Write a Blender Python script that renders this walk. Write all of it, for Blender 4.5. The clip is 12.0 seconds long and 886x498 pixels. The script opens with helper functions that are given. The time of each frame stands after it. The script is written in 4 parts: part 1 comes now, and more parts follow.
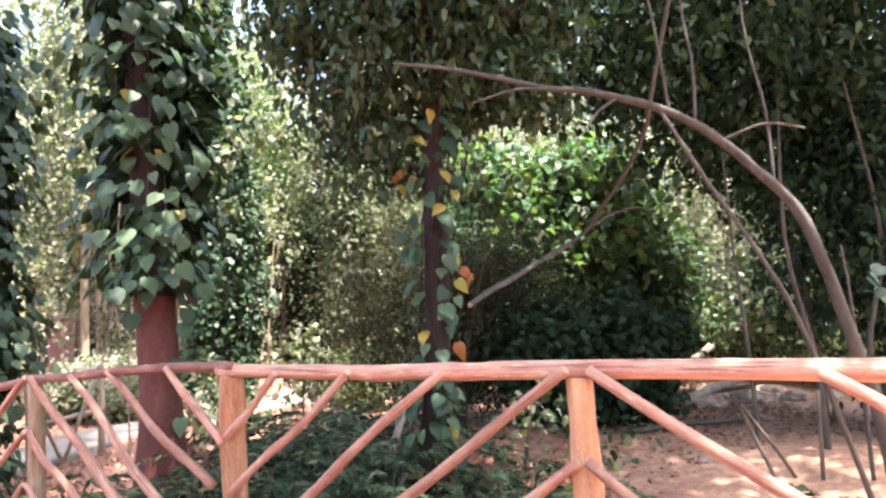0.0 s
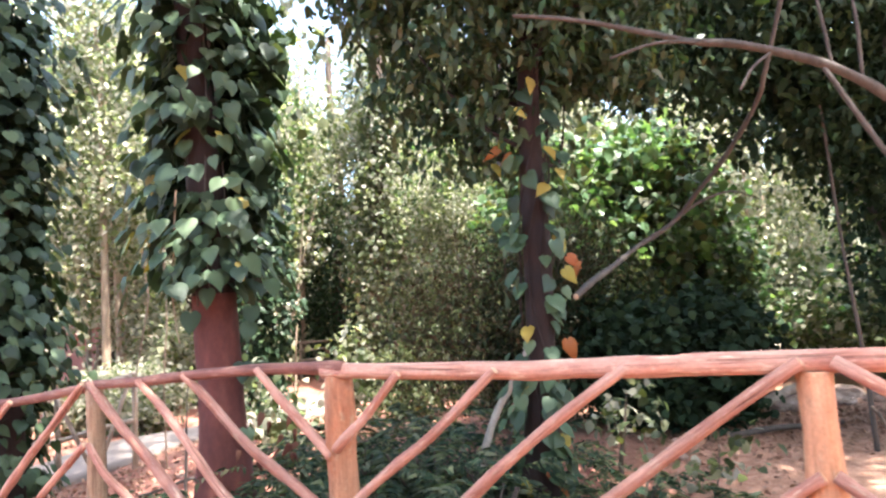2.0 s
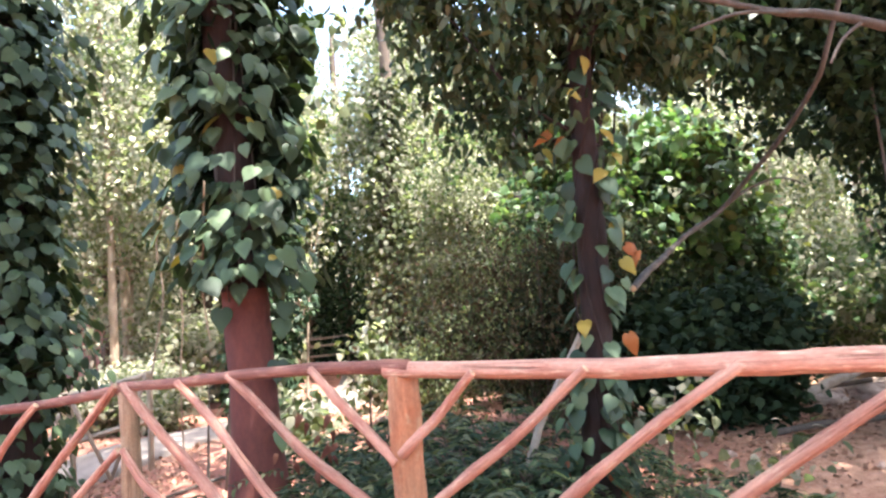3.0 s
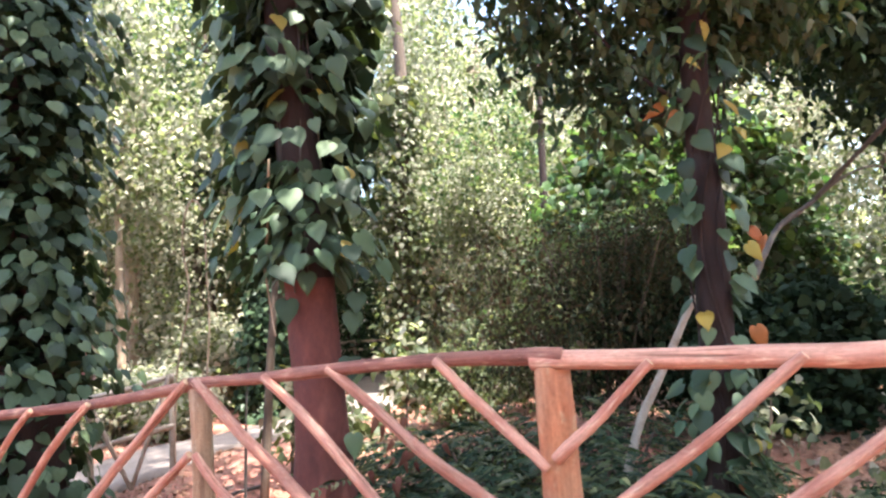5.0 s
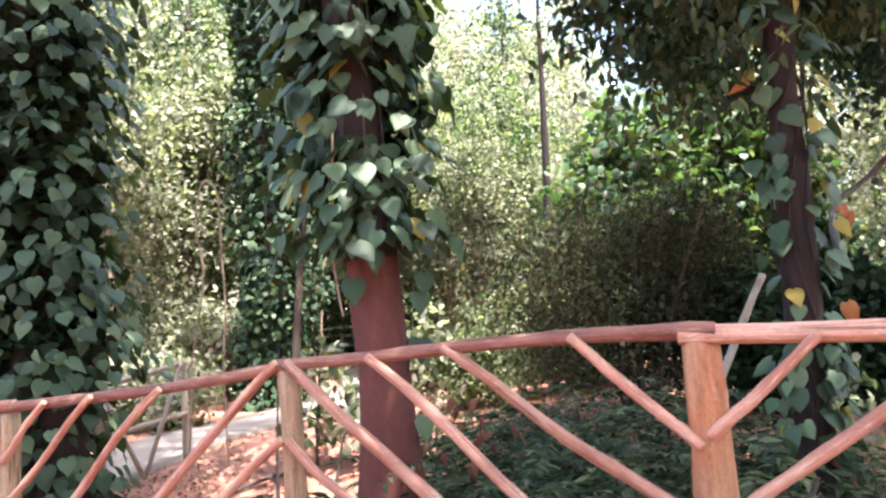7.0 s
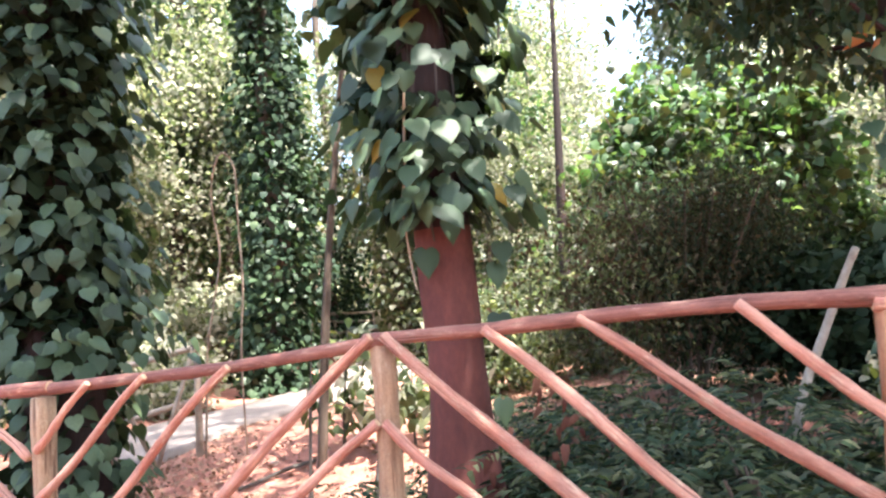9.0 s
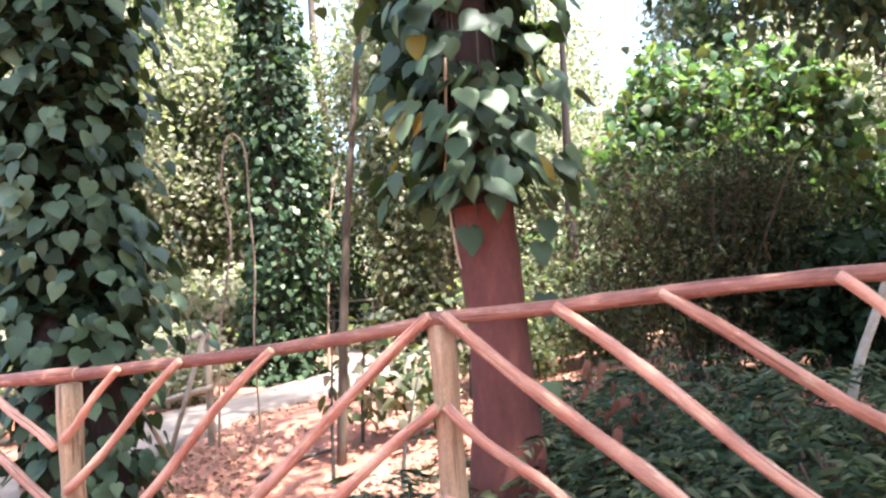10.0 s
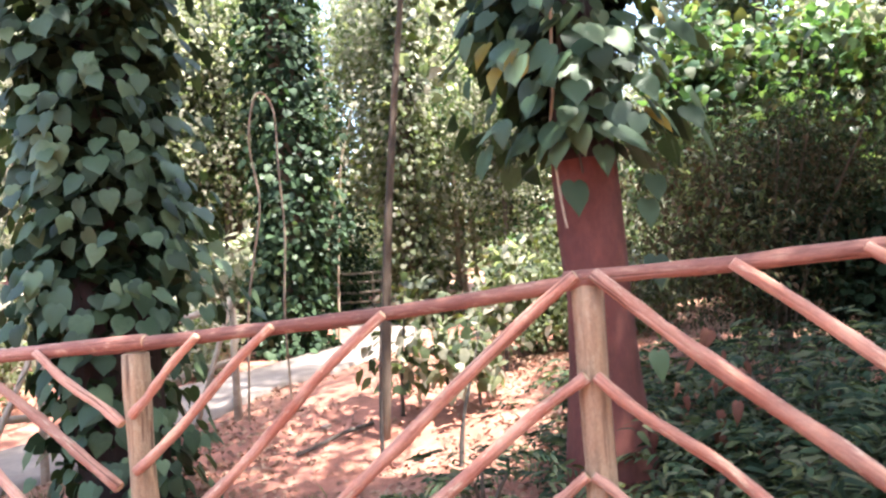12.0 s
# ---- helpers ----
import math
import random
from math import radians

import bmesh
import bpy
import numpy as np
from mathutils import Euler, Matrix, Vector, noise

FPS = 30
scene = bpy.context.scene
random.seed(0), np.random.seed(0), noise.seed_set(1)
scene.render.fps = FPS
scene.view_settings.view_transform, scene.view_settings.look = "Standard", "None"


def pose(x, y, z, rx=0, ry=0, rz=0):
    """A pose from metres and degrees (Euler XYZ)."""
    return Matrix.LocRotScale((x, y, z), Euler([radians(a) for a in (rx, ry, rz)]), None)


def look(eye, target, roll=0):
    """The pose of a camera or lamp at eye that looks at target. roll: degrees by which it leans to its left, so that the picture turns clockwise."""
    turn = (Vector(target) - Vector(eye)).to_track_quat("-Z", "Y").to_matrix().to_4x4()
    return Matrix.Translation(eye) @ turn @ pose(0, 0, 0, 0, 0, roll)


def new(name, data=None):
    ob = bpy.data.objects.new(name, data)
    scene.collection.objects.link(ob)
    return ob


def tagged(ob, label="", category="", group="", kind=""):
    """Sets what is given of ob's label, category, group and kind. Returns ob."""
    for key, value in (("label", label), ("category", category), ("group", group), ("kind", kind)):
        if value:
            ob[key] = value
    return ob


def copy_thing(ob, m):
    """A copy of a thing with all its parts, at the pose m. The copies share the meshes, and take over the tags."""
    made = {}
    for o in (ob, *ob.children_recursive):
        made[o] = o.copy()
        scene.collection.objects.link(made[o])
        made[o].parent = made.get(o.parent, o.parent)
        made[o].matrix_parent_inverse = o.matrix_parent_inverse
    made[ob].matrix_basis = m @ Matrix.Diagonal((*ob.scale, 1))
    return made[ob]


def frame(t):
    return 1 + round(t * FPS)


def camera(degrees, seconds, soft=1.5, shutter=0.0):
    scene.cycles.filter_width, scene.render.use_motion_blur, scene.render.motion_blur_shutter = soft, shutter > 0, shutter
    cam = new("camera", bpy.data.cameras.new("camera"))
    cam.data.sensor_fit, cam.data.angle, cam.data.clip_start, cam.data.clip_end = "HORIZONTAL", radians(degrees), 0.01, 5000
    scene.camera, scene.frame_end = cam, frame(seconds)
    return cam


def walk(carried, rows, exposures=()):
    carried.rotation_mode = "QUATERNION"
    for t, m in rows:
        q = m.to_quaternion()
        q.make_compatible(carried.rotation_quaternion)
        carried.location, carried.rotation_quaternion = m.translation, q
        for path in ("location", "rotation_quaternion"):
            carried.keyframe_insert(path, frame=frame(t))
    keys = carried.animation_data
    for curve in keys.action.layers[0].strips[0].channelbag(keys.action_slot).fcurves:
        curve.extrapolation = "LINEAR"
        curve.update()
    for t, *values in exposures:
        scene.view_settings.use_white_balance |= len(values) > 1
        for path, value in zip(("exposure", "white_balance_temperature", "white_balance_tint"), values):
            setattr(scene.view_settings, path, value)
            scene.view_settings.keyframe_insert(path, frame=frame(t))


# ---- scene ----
cam = camera(66.5, 12.0, 2.4, 0.5)
PATH = [
    (0, (-0.266, 0.051, 1.325), (-0.068, 2.033, 1.502), -2.7),
    (0.5, (-0.438, 0.174, 1.319), (-0.231, 2.155, 1.5), -2.8),
    (1, (-0.59, 0.331, 1.269), (-0.385, 2.31, 1.473), -2.7),
    (1.5, (-0.748, 0.485, 1.264), (-0.539, 2.464, 1.466), -2.9),
    (2, (-0.859, 0.641, 1.275), (-0.667, 2.623, 1.471), -3.4),
    (2.5, (-0.992, 0.778, 1.277), (-0.804, 2.76, 1.468), -3.6),
    (3, (-1.153, 0.911, 1.289), (-0.955, 2.893, 1.471), -3.9),
    (5, (-1.735, 1.395, 1.221), (-1.505, 3.371, 1.429), -3.6),
    (5.5, (-1.911, 1.446, 1.199), (-1.652, 3.418, 1.41), -3.5),
    (6, (-2.088, 1.473, 1.211), (-1.796, 3.442, 1.408), -3.4),
    (6.5, (-2.228, 1.524, 1.23), (-1.917, 3.492, 1.401), -3.8),
    (7, (-2.355, 1.602, 1.219), (-2.029, 3.569, 1.382), -3.9),
    (9, (-2.878, 2.051, 1.165), (-2.484, 4.008, 1.292), -3.7),
    (9.5, (-3.013, 2.151, 1.161), (-2.6, 4.105, 1.268), -3.8),
    (10, (-3.128, 2.271, 1.134), (-2.707, 4.224, 1.227), -4.0),
    (10.5, (-3.25, 2.372, 1.126), (-2.818, 4.324, 1.201), -3.9),
    (11, (-3.377, 2.482, 1.127), (-2.93, 4.43, 1.178), -3.9),
    (11.5, (-3.493, 2.602, 1.096), (-3.039, 4.55, 1.138), -3.7),
    (12, (-3.634, 2.713, 1.099), (-3.163, 4.657, 1.116), -3.8),
]
walk(cam, [(t, look(eye, target, roll)) for t, eye, target, roll in PATH], [(0.0, 3.24), (2.5, 3.32), (5.0, 3.15), (7.0, 3.20), (9.5, 3.34), (10.5, 3.32), (12.0, 3.22)])

# ---- world, sun and exposure ----
SUN_FROM = Vector((0.24, -0.27, 1.0)).normalized()
world = bpy.data.worlds.new("sky")
scene.world = world
world.use_nodes = True
wn = world.node_tree.nodes
wn.clear()
sky = wn.new("ShaderNodeTexSky")
sky.sky_type, sky.sun_disc = "NISHITA", False
sky.sun_elevation = math.asin(SUN_FROM.z)
sky.sun_rotation = math.atan2(SUN_FROM.x, SUN_FROM.y)
sky.dust_density, sky.air_density = 3.0, 1.0
wbg, wout = wn.new("ShaderNodeBackground"), wn.new("ShaderNodeOutputWorld")
wbg.inputs["Strength"].default_value = 0.125
world.node_tree.links.new(sky.outputs[0], wbg.inputs["Color"])
world.node_tree.links.new(wbg.outputs[0], wout.inputs[0])
sun = new("sun", bpy.data.lights.new("sun", "SUN"))
sun.data.energy, sun.data.angle, sun.data.color = 3.1, radians(0.6), (1.0, 0.96, 0.90)
sun.matrix_world = look(SUN_FROM * 40, (0, 0, 0))


# ---- materials ----
class Nodes:
    """A short way to write a node material."""

    def __init__(self, name):
        self.mat = bpy.data.materials.new(name)
        self.mat.use_nodes = True
        self.tree = self.mat.node_tree
        self.tree.nodes.clear()
        self.coords = self.add("ShaderNodeTexCoord").outputs["Object"]

    def add(self, kind, **values):
        n = self.tree.nodes.new(kind)
        for k, v in values.items():
            self.put(n, k, v)
        return n

    def put(self, n, key, value):
        socket = n.inputs[key.replace("_", " ")]
        if isinstance(value, bpy.types.NodeSocket):
            self.tree.links.new(value, socket)
        else:
            socket.default_value = value

    def noise(self, scale, detail=4.0, stretch=None, rough=0.6):
        v = self.coords
        if stretch:
            m = self.add("ShaderNodeMapping", Vector=v, Scale=stretch)
            v = m.outputs[0]
        return self.add("ShaderNodeTexNoise", Vector=v, Scale=scale, Detail=detail, Roughness=rough).outputs["Fac"]

    def ramp(self, fac, *stops):
        n = self.add("ShaderNodeValToRGB", Fac=fac)
        e = n.color_ramp.elements
        while len(e) < len(stops):
            e.new(0.5)
        for el, (at, col) in zip(e, stops):
            el.position = at
            el.color = (*col, 1) if len(col) == 3 else col
        return n.outputs["Color"]

    def mix(self, fac, a, b, blend="MIX"):
        n = self.tree.nodes.new("ShaderNodeMix")
        n.data_type, n.blend_type = "RGBA", blend
        for sock, v in ((n.inputs[0], fac), (n.inputs[6], a), (n.inputs[7], b)):
            if isinstance(v, bpy.types.NodeSocket):
                self.tree.links.new(v, sock)
            else:
                sock.default_value = v if not isinstance(v, tuple) else (*v, 1)
        return n.outputs[2]

    def bump(self, height, strength, distance=0.01):
        return self.add("ShaderNodeBump", Height=height, Strength=strength, Distance=distance).outputs[0]

    def done(self, shader):
        out = self.add("ShaderNodeOutputMaterial")
        self.tree.links.new(shader, out.inputs["Surface"])
        return self.mat


def leaf_material(name, stops, rough=0.4, glow=0.35, spec=0.5, per="island", lit=(1.6, 1.5, 0.5)):
    """Leaves: colour by chance from leaf to leaf, some light through the blade."""
    n = Nodes(name)
    if per == "island":
        chance = n.add("ShaderNodeNewGeometry").outputs["Random Per Island"]
    else:
        chance = n.add("ShaderNodeObjectInfo").outputs["Random"]
    col = n.ramp(chance, *stops)
    fine = n.noise(38, 3)
    col = n.mix(0.35, col, n.ramp(fine, (0.3, (0.55, 0.6, 0.5)), (0.7, (1.25, 1.2, 1.15))), "MULTIPLY")
    main = n.add("ShaderNodeBsdfPrincipled", Base_Color=col, Roughness=rough, Specular_IOR_Level=spec,
                 Normal=n.bump(n.noise(55, 2), 0.12, 0.004))
    if glow <= 0:
        return n.done(main.outputs[0])
    thru = n.add("ShaderNodeBsdfTranslucent", Color=n.mix(1.0, col, lit, "MULTIPLY"))
    both = n.add("ShaderNodeMixShader", Fac=glow)
    n.tree.links.new(main.outputs[0], both.inputs[1])
    n.tree.links.new(thru.outputs[0], both.inputs[2])
    return n.done(both.outputs[0])


def bark_material(name, dark, light, grain=9.0, rough=0.9, depth=0.5, stretch=(1, 1, 0.25)):
    n = Nodes(name)
    a, b, c = n.noise(grain, 6, stretch, 0.7), n.noise(grain * 5, 4, stretch), n.noise(1.6, 3)
    col = n.ramp(a, (0.28, dark), (0.72, light))
    col = n.mix(0.5, col, n.ramp(c, (0.35, (0.6, 0.58, 0.56)), (0.7, (1.2, 1.18, 1.15))), "MULTIPLY")
    col = n.mix(0.5, col, n.ramp(b, (0.3, (0.65, 0.65, 0.65)), (0.65, (1.15, 1.15, 1.15))), "MULTIPLY")
    height = n.mix(0.4, a, b)
    return n.done(n.add("ShaderNodeBsdfPrincipled", Base_Color=col, Roughness=rough,
                        Normal=n.bump(height, depth, 0.03)).outputs[0])


def log_material(name, paint, faded, wood):
    """Peeled poles with worn red-oxide paint: streaks along the grain, scuffs and dark cracks, different from pole to pole."""
    n = Nodes(name)
    chance = n.add("ShaderNodeObjectInfo").outputs["Random"]
    n.coords = n.add("ShaderNodeAttribute").outputs["Vector"]
    n.tree.nodes[-1].attribute_name = "grain"
    big, mid = n.noise(4.5, 5, (1, 1, 0.6)), n.noise(26, 5, (1, 1, 0.35), 0.7)
    streak, crack, fine = n.noise(60, 4, (1, 1, 0.07)), n.noise(34, 3, (1, 1, 0.05), 0.5), n.noise(120, 3, (1, 1, 0.5))
    col = n.mix(n.ramp(big, (0.40, (0, 0, 0)), (0.58, (1, 1, 1))), paint, faded)
    col = n.mix(n.ramp(mid, (0.56, (0, 0, 0)), (0.66, (0.85, 0.85, 0.85))), col, wood)
    col = n.mix(0.8, col, n.ramp(streak, (0.30, (0.62, 0.58, 0.56)), (0.62, (1.16, 1.16, 1.16))), "MULTIPLY")
    col = n.mix(0.6, col, n.ramp(fine, (0.3, (0.7, 0.68, 0.66)), (0.65, (1.14, 1.14, 1.14))), "MULTIPLY")
    col = n.mix(0.85, col, n.ramp(crack, (0.30, (0.30, 0.24, 0.22)), (0.37, (1, 1, 1))), "MULTIPLY")
    col = n.mix(0.8, col, n.ramp(n.noise(8, 6, (1, 1, 0.5), 0.75), (0.60, (1, 1, 1)), (0.75, (0.42, 0.36, 0.33))), "MULTIPLY")
    col = n.mix(0.9, col, n.ramp(chance, (0.0, (0.72, 0.69, 0.68)), (0.5, (1.0, 1.0, 1.0)), (1.0, (1.2, 1.22, 1.22))), "MULTIPLY")
    height = n.mix(0.5, n.mix(0.5, mid, streak), n.ramp(crack, (0.28, (0, 0, 0)), (0.40, (1, 1, 1))))
    return n.done(n.add("ShaderNodeBsdfPrincipled", Base_Color=col, Roughness=0.75,
                        Normal=n.bump(height, 0.6, 0.008)).outputs[0])


def ground_material():
    n = Nodes("red_earth")
    big, mid, fine, grit = n.noise(0.35, 5), n.noise(2.2, 6), n.noise(14, 5), n.noise(70, 3)
    col = n.ramp(mid, (0.30, (0.22, 0.085, 0.058)), (0.55, (0.34, 0.140, 0.100)), (0.75, (0.43, 0.215, 0.165)))
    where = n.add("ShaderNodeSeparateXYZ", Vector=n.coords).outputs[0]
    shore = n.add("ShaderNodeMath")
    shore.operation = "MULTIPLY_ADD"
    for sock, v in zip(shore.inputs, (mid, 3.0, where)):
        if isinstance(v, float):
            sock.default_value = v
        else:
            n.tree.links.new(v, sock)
    sunlit_sand = n.add("ShaderNodeMapRange", Value=shore.outputs[0], From_Min=2.2, From_Max=3.4).outputs[0]
    col = n.mix(sunlit_sand, col, n.ramp(fine, (0.3, (0.33, 0.170, 0.110)), (0.7, (0.47, 0.275, 0.19))))   # paler, sandier soil, lightened further in place of sunlight
    litter = n.ramp(big, (0.50, (0, 0, 0)), (0.66, (0.75, 0.75, 0.75)))
    col = n.mix(litter, col, n.ramp(fine, (0.35, (0.10, 0.065, 0.04)), (0.65, (0.24, 0.155, 0.10))))
    col = n.mix(0.6, col, n.ramp(grit, (0.3, (0.6, 0.58, 0.55)), (0.7, (1.25, 1.22, 1.2))), "MULTIPLY")
    col = n.mix(0.5, col, n.ramp(fine, (0.35, (0.7, 0.66, 0.62)), (0.6, (1.1, 1.1, 1.1))), "MULTIPLY")
    return n.done(n.add("ShaderNodeBsdfPrincipled", Base_Color=col, Roughness=0.95,
                        Normal=n.bump(n.mix(0.5, fine, grit), 0.7, 0.03)).outputs[0])


def plain_material(name, a, b, scale=12.0, rough=0.85, depth=0.3):
    n = Nodes(name)
    f, g = n.noise(scale, 5), n.noise(scale * 6, 3)
    col = n.mix(0.4, n.ramp(f, (0.3, a), (0.7, b)), n.ramp(g, (0.3, (0.7, 0.7, 0.7)), (0.7, (1.2, 1.2, 1.2))), "MULTIPLY")
    return n.done(n.add("ShaderNodeBsdfPrincipled", Base_Color=col, Roughness=rough,
                        Normal=n.bump(g, depth, 0.01)).outputs[0])


def greens(*cols):
    return [(i / max(1, len(cols) - 1), c) for i, c in enumerate(cols)]


VINE = greens((0.022, 0.042, 0.022), (0.038, 0.070, 0.036), (0.062, 0.105, 0.054), (0.115, 0.165, 0.088))
M_VINE = leaf_material("vine_leaf", VINE, 0.5, 0.16, 0.35, "object")
M_VINE_REST = leaf_material("vine_leaf_far", VINE, 0.5, 0.16, 0.35)
M_YELLOW = leaf_material("yellowed_leaf", greens((0.34, 0.24, 0.05), (0.40, 0.31, 0.08), (0.27, 0.27, 0.07)), 0.5, 0.35, 0.3, "object", (1.3, 1.1, 0.4))
M_ORANGE = leaf_material("orange_leaf", greens((0.30, 0.075, 0.035), (0.38, 0.15, 0.05), (0.20, 0.05, 0.035)), 0.5, 0.35, 0.3, "object", (1.3, 1.0, 0.5))
M_WITHER = leaf_material("withered_leaf", greens((0.10, 0.034, 0.026), (0.16, 0.062, 0.045), (0.22, 0.105, 0.075)), 0.8, 0.2, 0.2, "object", (1.2, 1.0, 0.8))
M_FOREST = leaf_material("forest_leaf", greens((0.075, 0.100, 0.050), (0.125, 0.155, 0.080), (0.18, 0.205, 0.115), (0.26, 0.265, 0.175)), 0.6, 0.66, 0.3, "island", (1.22, 1.26, 0.85))
# bleached beyond real foliage: haze and sun glare are put into the colour
M_HAZY_PALE = leaf_material("hazy_pale_leaf", greens((0.20, 0.212, 0.155), (0.31, 0.310, 0.245), (0.41, 0.395, 0.325), (0.50, 0.470, 0.405)), 0.7, 0.68, 0.25, "island", (1.10, 1.13, 1.02))
M_BRIGHT = leaf_material("bright_leaf", greens((0.042, 0.094, 0.044), (0.070, 0.138, 0.062), (0.106, 0.184, 0.084), (0.17, 0.24, 0.125)), 0.42, 0.42, 0.5, "island", (1.3, 1.35, 0.6))
# darker than living leaves: deep shade among foliage is put into this colour
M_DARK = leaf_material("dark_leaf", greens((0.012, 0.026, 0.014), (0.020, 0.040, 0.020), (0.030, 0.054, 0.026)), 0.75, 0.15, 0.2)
M_DUSK = leaf_material("dusky_leaf", greens((0.048, 0.046, 0.026), (0.080, 0.064, 0.040), (0.040, 0.052, 0.027), (0.120, 0.086, 0.058)), 0.95, 0.2, 0.1, "island", (1.2, 1.05, 0.7))
M_CANOPY = leaf_material("canopy_leaf", greens((0.018, 0.040, 0.019), (0.030, 0.060, 0.028), (0.046, 0.084, 0.036), (0.080, 0.115, 0.052)), 0.5, 0.3, 0.4, "island", (1.2, 1.35, 0.75))
M_DRY = leaf_material("dry_leaf", greens((0.07, 0.045, 0.028), (0.11, 0.07, 0.045), (0.05, 0.055, 0.028), (0.16, 0.105, 0.07)), 0.9, 0.2, 0.1, "island", (1.2, 1.0, 0.7))
M_LITTER = leaf_material("fallen_leaf", greens((0.20, 0.10, 0.07), (0.28, 0.16, 0.11), (0.36, 0.23, 0.17), (0.13, 0.07, 0.05)), 0.8, 0.0, 0.2)
M_SHRUB = leaf_material("shrub_leaf", greens((0.024, 0.036, 0.017), (0.042, 0.058, 0.027), (0.068, 0.085, 0.042), (0.118, 0.124, 0.074)), 0.55, 0.3, 0.3)
M_RED_BARK = bark_material("red_brown_bark", (0.085, 0.023, 0.019), (0.170, 0.050, 0.038), 7, 0.85, 0.3, (1, 1, 0.5))
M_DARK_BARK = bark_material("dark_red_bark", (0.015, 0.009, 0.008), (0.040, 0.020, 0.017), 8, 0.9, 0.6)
M_BARK = bark_material("grey_brown_bark", (0.055, 0.040, 0.030), (0.16, 0.115, 0.085))
M_PALE_BARK = bark_material("pale_bark", (0.22, 0.16, 0.115), (0.46, 0.36, 0.27), 6)
M_BRANCH = bark_material("branch_bark", (0.050, 0.042, 0.036), (0.120, 0.100, 0.086), 14)
M_LOG = log_material("painted_pole", (0.36, 0.15, 0.105), (0.49, 0.265, 0.195), (0.60, 0.44, 0.32))
M_RAIL = log_material("dark_painted_pole", (0.215, 0.082, 0.062), (0.31, 0.140, 0.104), (0.44, 0.27, 0.20))
M_POST = log_material("worn_post", (0.52, 0.195, 0.090), (0.52, 0.27, 0.15), (0.55, 0.36, 0.22))
M_PALE_POST = log_material("faded_post", (0.40, 0.26, 0.16), (0.46, 0.33, 0.21), (0.52, 0.41, 0.28))
M_CUT = plain_material("cut_wood", (0.50, 0.33, 0.20), (0.66, 0.48, 0.32), 30)
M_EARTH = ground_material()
M_PATH = plain_material("concrete", (0.140, 0.112, 0.098), (0.205, 0.168, 0.150), 3, 0.9)
M_STONE = plain_material("rock", (0.28, 0.19, 0.15), (0.45, 0.34, 0.28), 6, 0.9, 0.6)
M_REDWALL = plain_material("red_plaster", (0.40, 0.175, 0.155), (0.50, 0.24, 0.21), 2)
M_WHITEWOOD = plain_material("bleached_wood", (0.26, 0.20, 0.155), (0.44, 0.37, 0.30), 10)


# ---- shapes ----
def smooth(a, b, x):
    t = np.clip((x - a) / (b - a), 0, 1)
    return t * t * (3 - 2 * t)


def ground_z(x, y):
    """Height of the earth: level at the right, falling to the left along the fence."""
    u, v = -0.80 * (x + 1.11) + 0.60 * (y - 3.86), 0.60 * (x + 1.11) + 0.80 * (y - 3.86)
    z = 0.015 - 0.26 * smooth(1.2, 4.6, u) - 0.16 * smooth(4.6, 7.5, u)
    z = z - 0.30 * smooth(0.2, 0.9, v) * (1 - smooth(1.9, 4.2, v))      # a shallow ditch behind the fence
    return z - 0.17 * smooth(-3.2, 1.0, u) * smooth(0.5, 1.5, -v)


def link_mesh(name, verts, faces, mats, smooth_shade=True, index=None):
    me = bpy.data.meshes.new(name)
    me.from_pydata(verts, [], faces)
    for m in (mats if isinstance(mats, (list, tuple)) else [mats]):
        me.materials.append(m)
    if index is not None:
        me.polygons.foreach_set("material_index", index)
    if smooth_shade:
        me.polygons.foreach_set("use_smooth", [True] * len(me.polygons))
    me.update()
    return me


def put_part(name, me, parent, label="", m=None):
    ob = new(name, me)
    ob.parent = parent
    if m is not None:
        ob.matrix_basis = m
    return tagged(ob, label)


def thing(name, label, category, at=(0, 0, 0), group="", kind=""):
    ob = new(name)
    ob.location = at
    ob.empty_display_size = 0.1
    return tagged(ob, label, category, group, kind)


def curve_points(knots, steps):
    """A smooth line through the knots."""
    k = [Vector(p) for p in knots]
    k = [2 * k[0] - k[1]] + k + [2 * k[-1] - k[-2]]
    out = []
    for i in range(1, len(k) - 2):
        for s in range(steps):
            t = s / steps
            p0, p1, p2, p3 = k[i - 1:i + 3]
            out.append(0.5 * (2 * p1 + (p2 - p0) * t + (2 * p0 - 5 * p1 + 4 * p2 - p3) * t * t + (3 * p1 - p0 - 3 * p2 + p3) * t ** 3))
    out.append(k[-2])
    return out


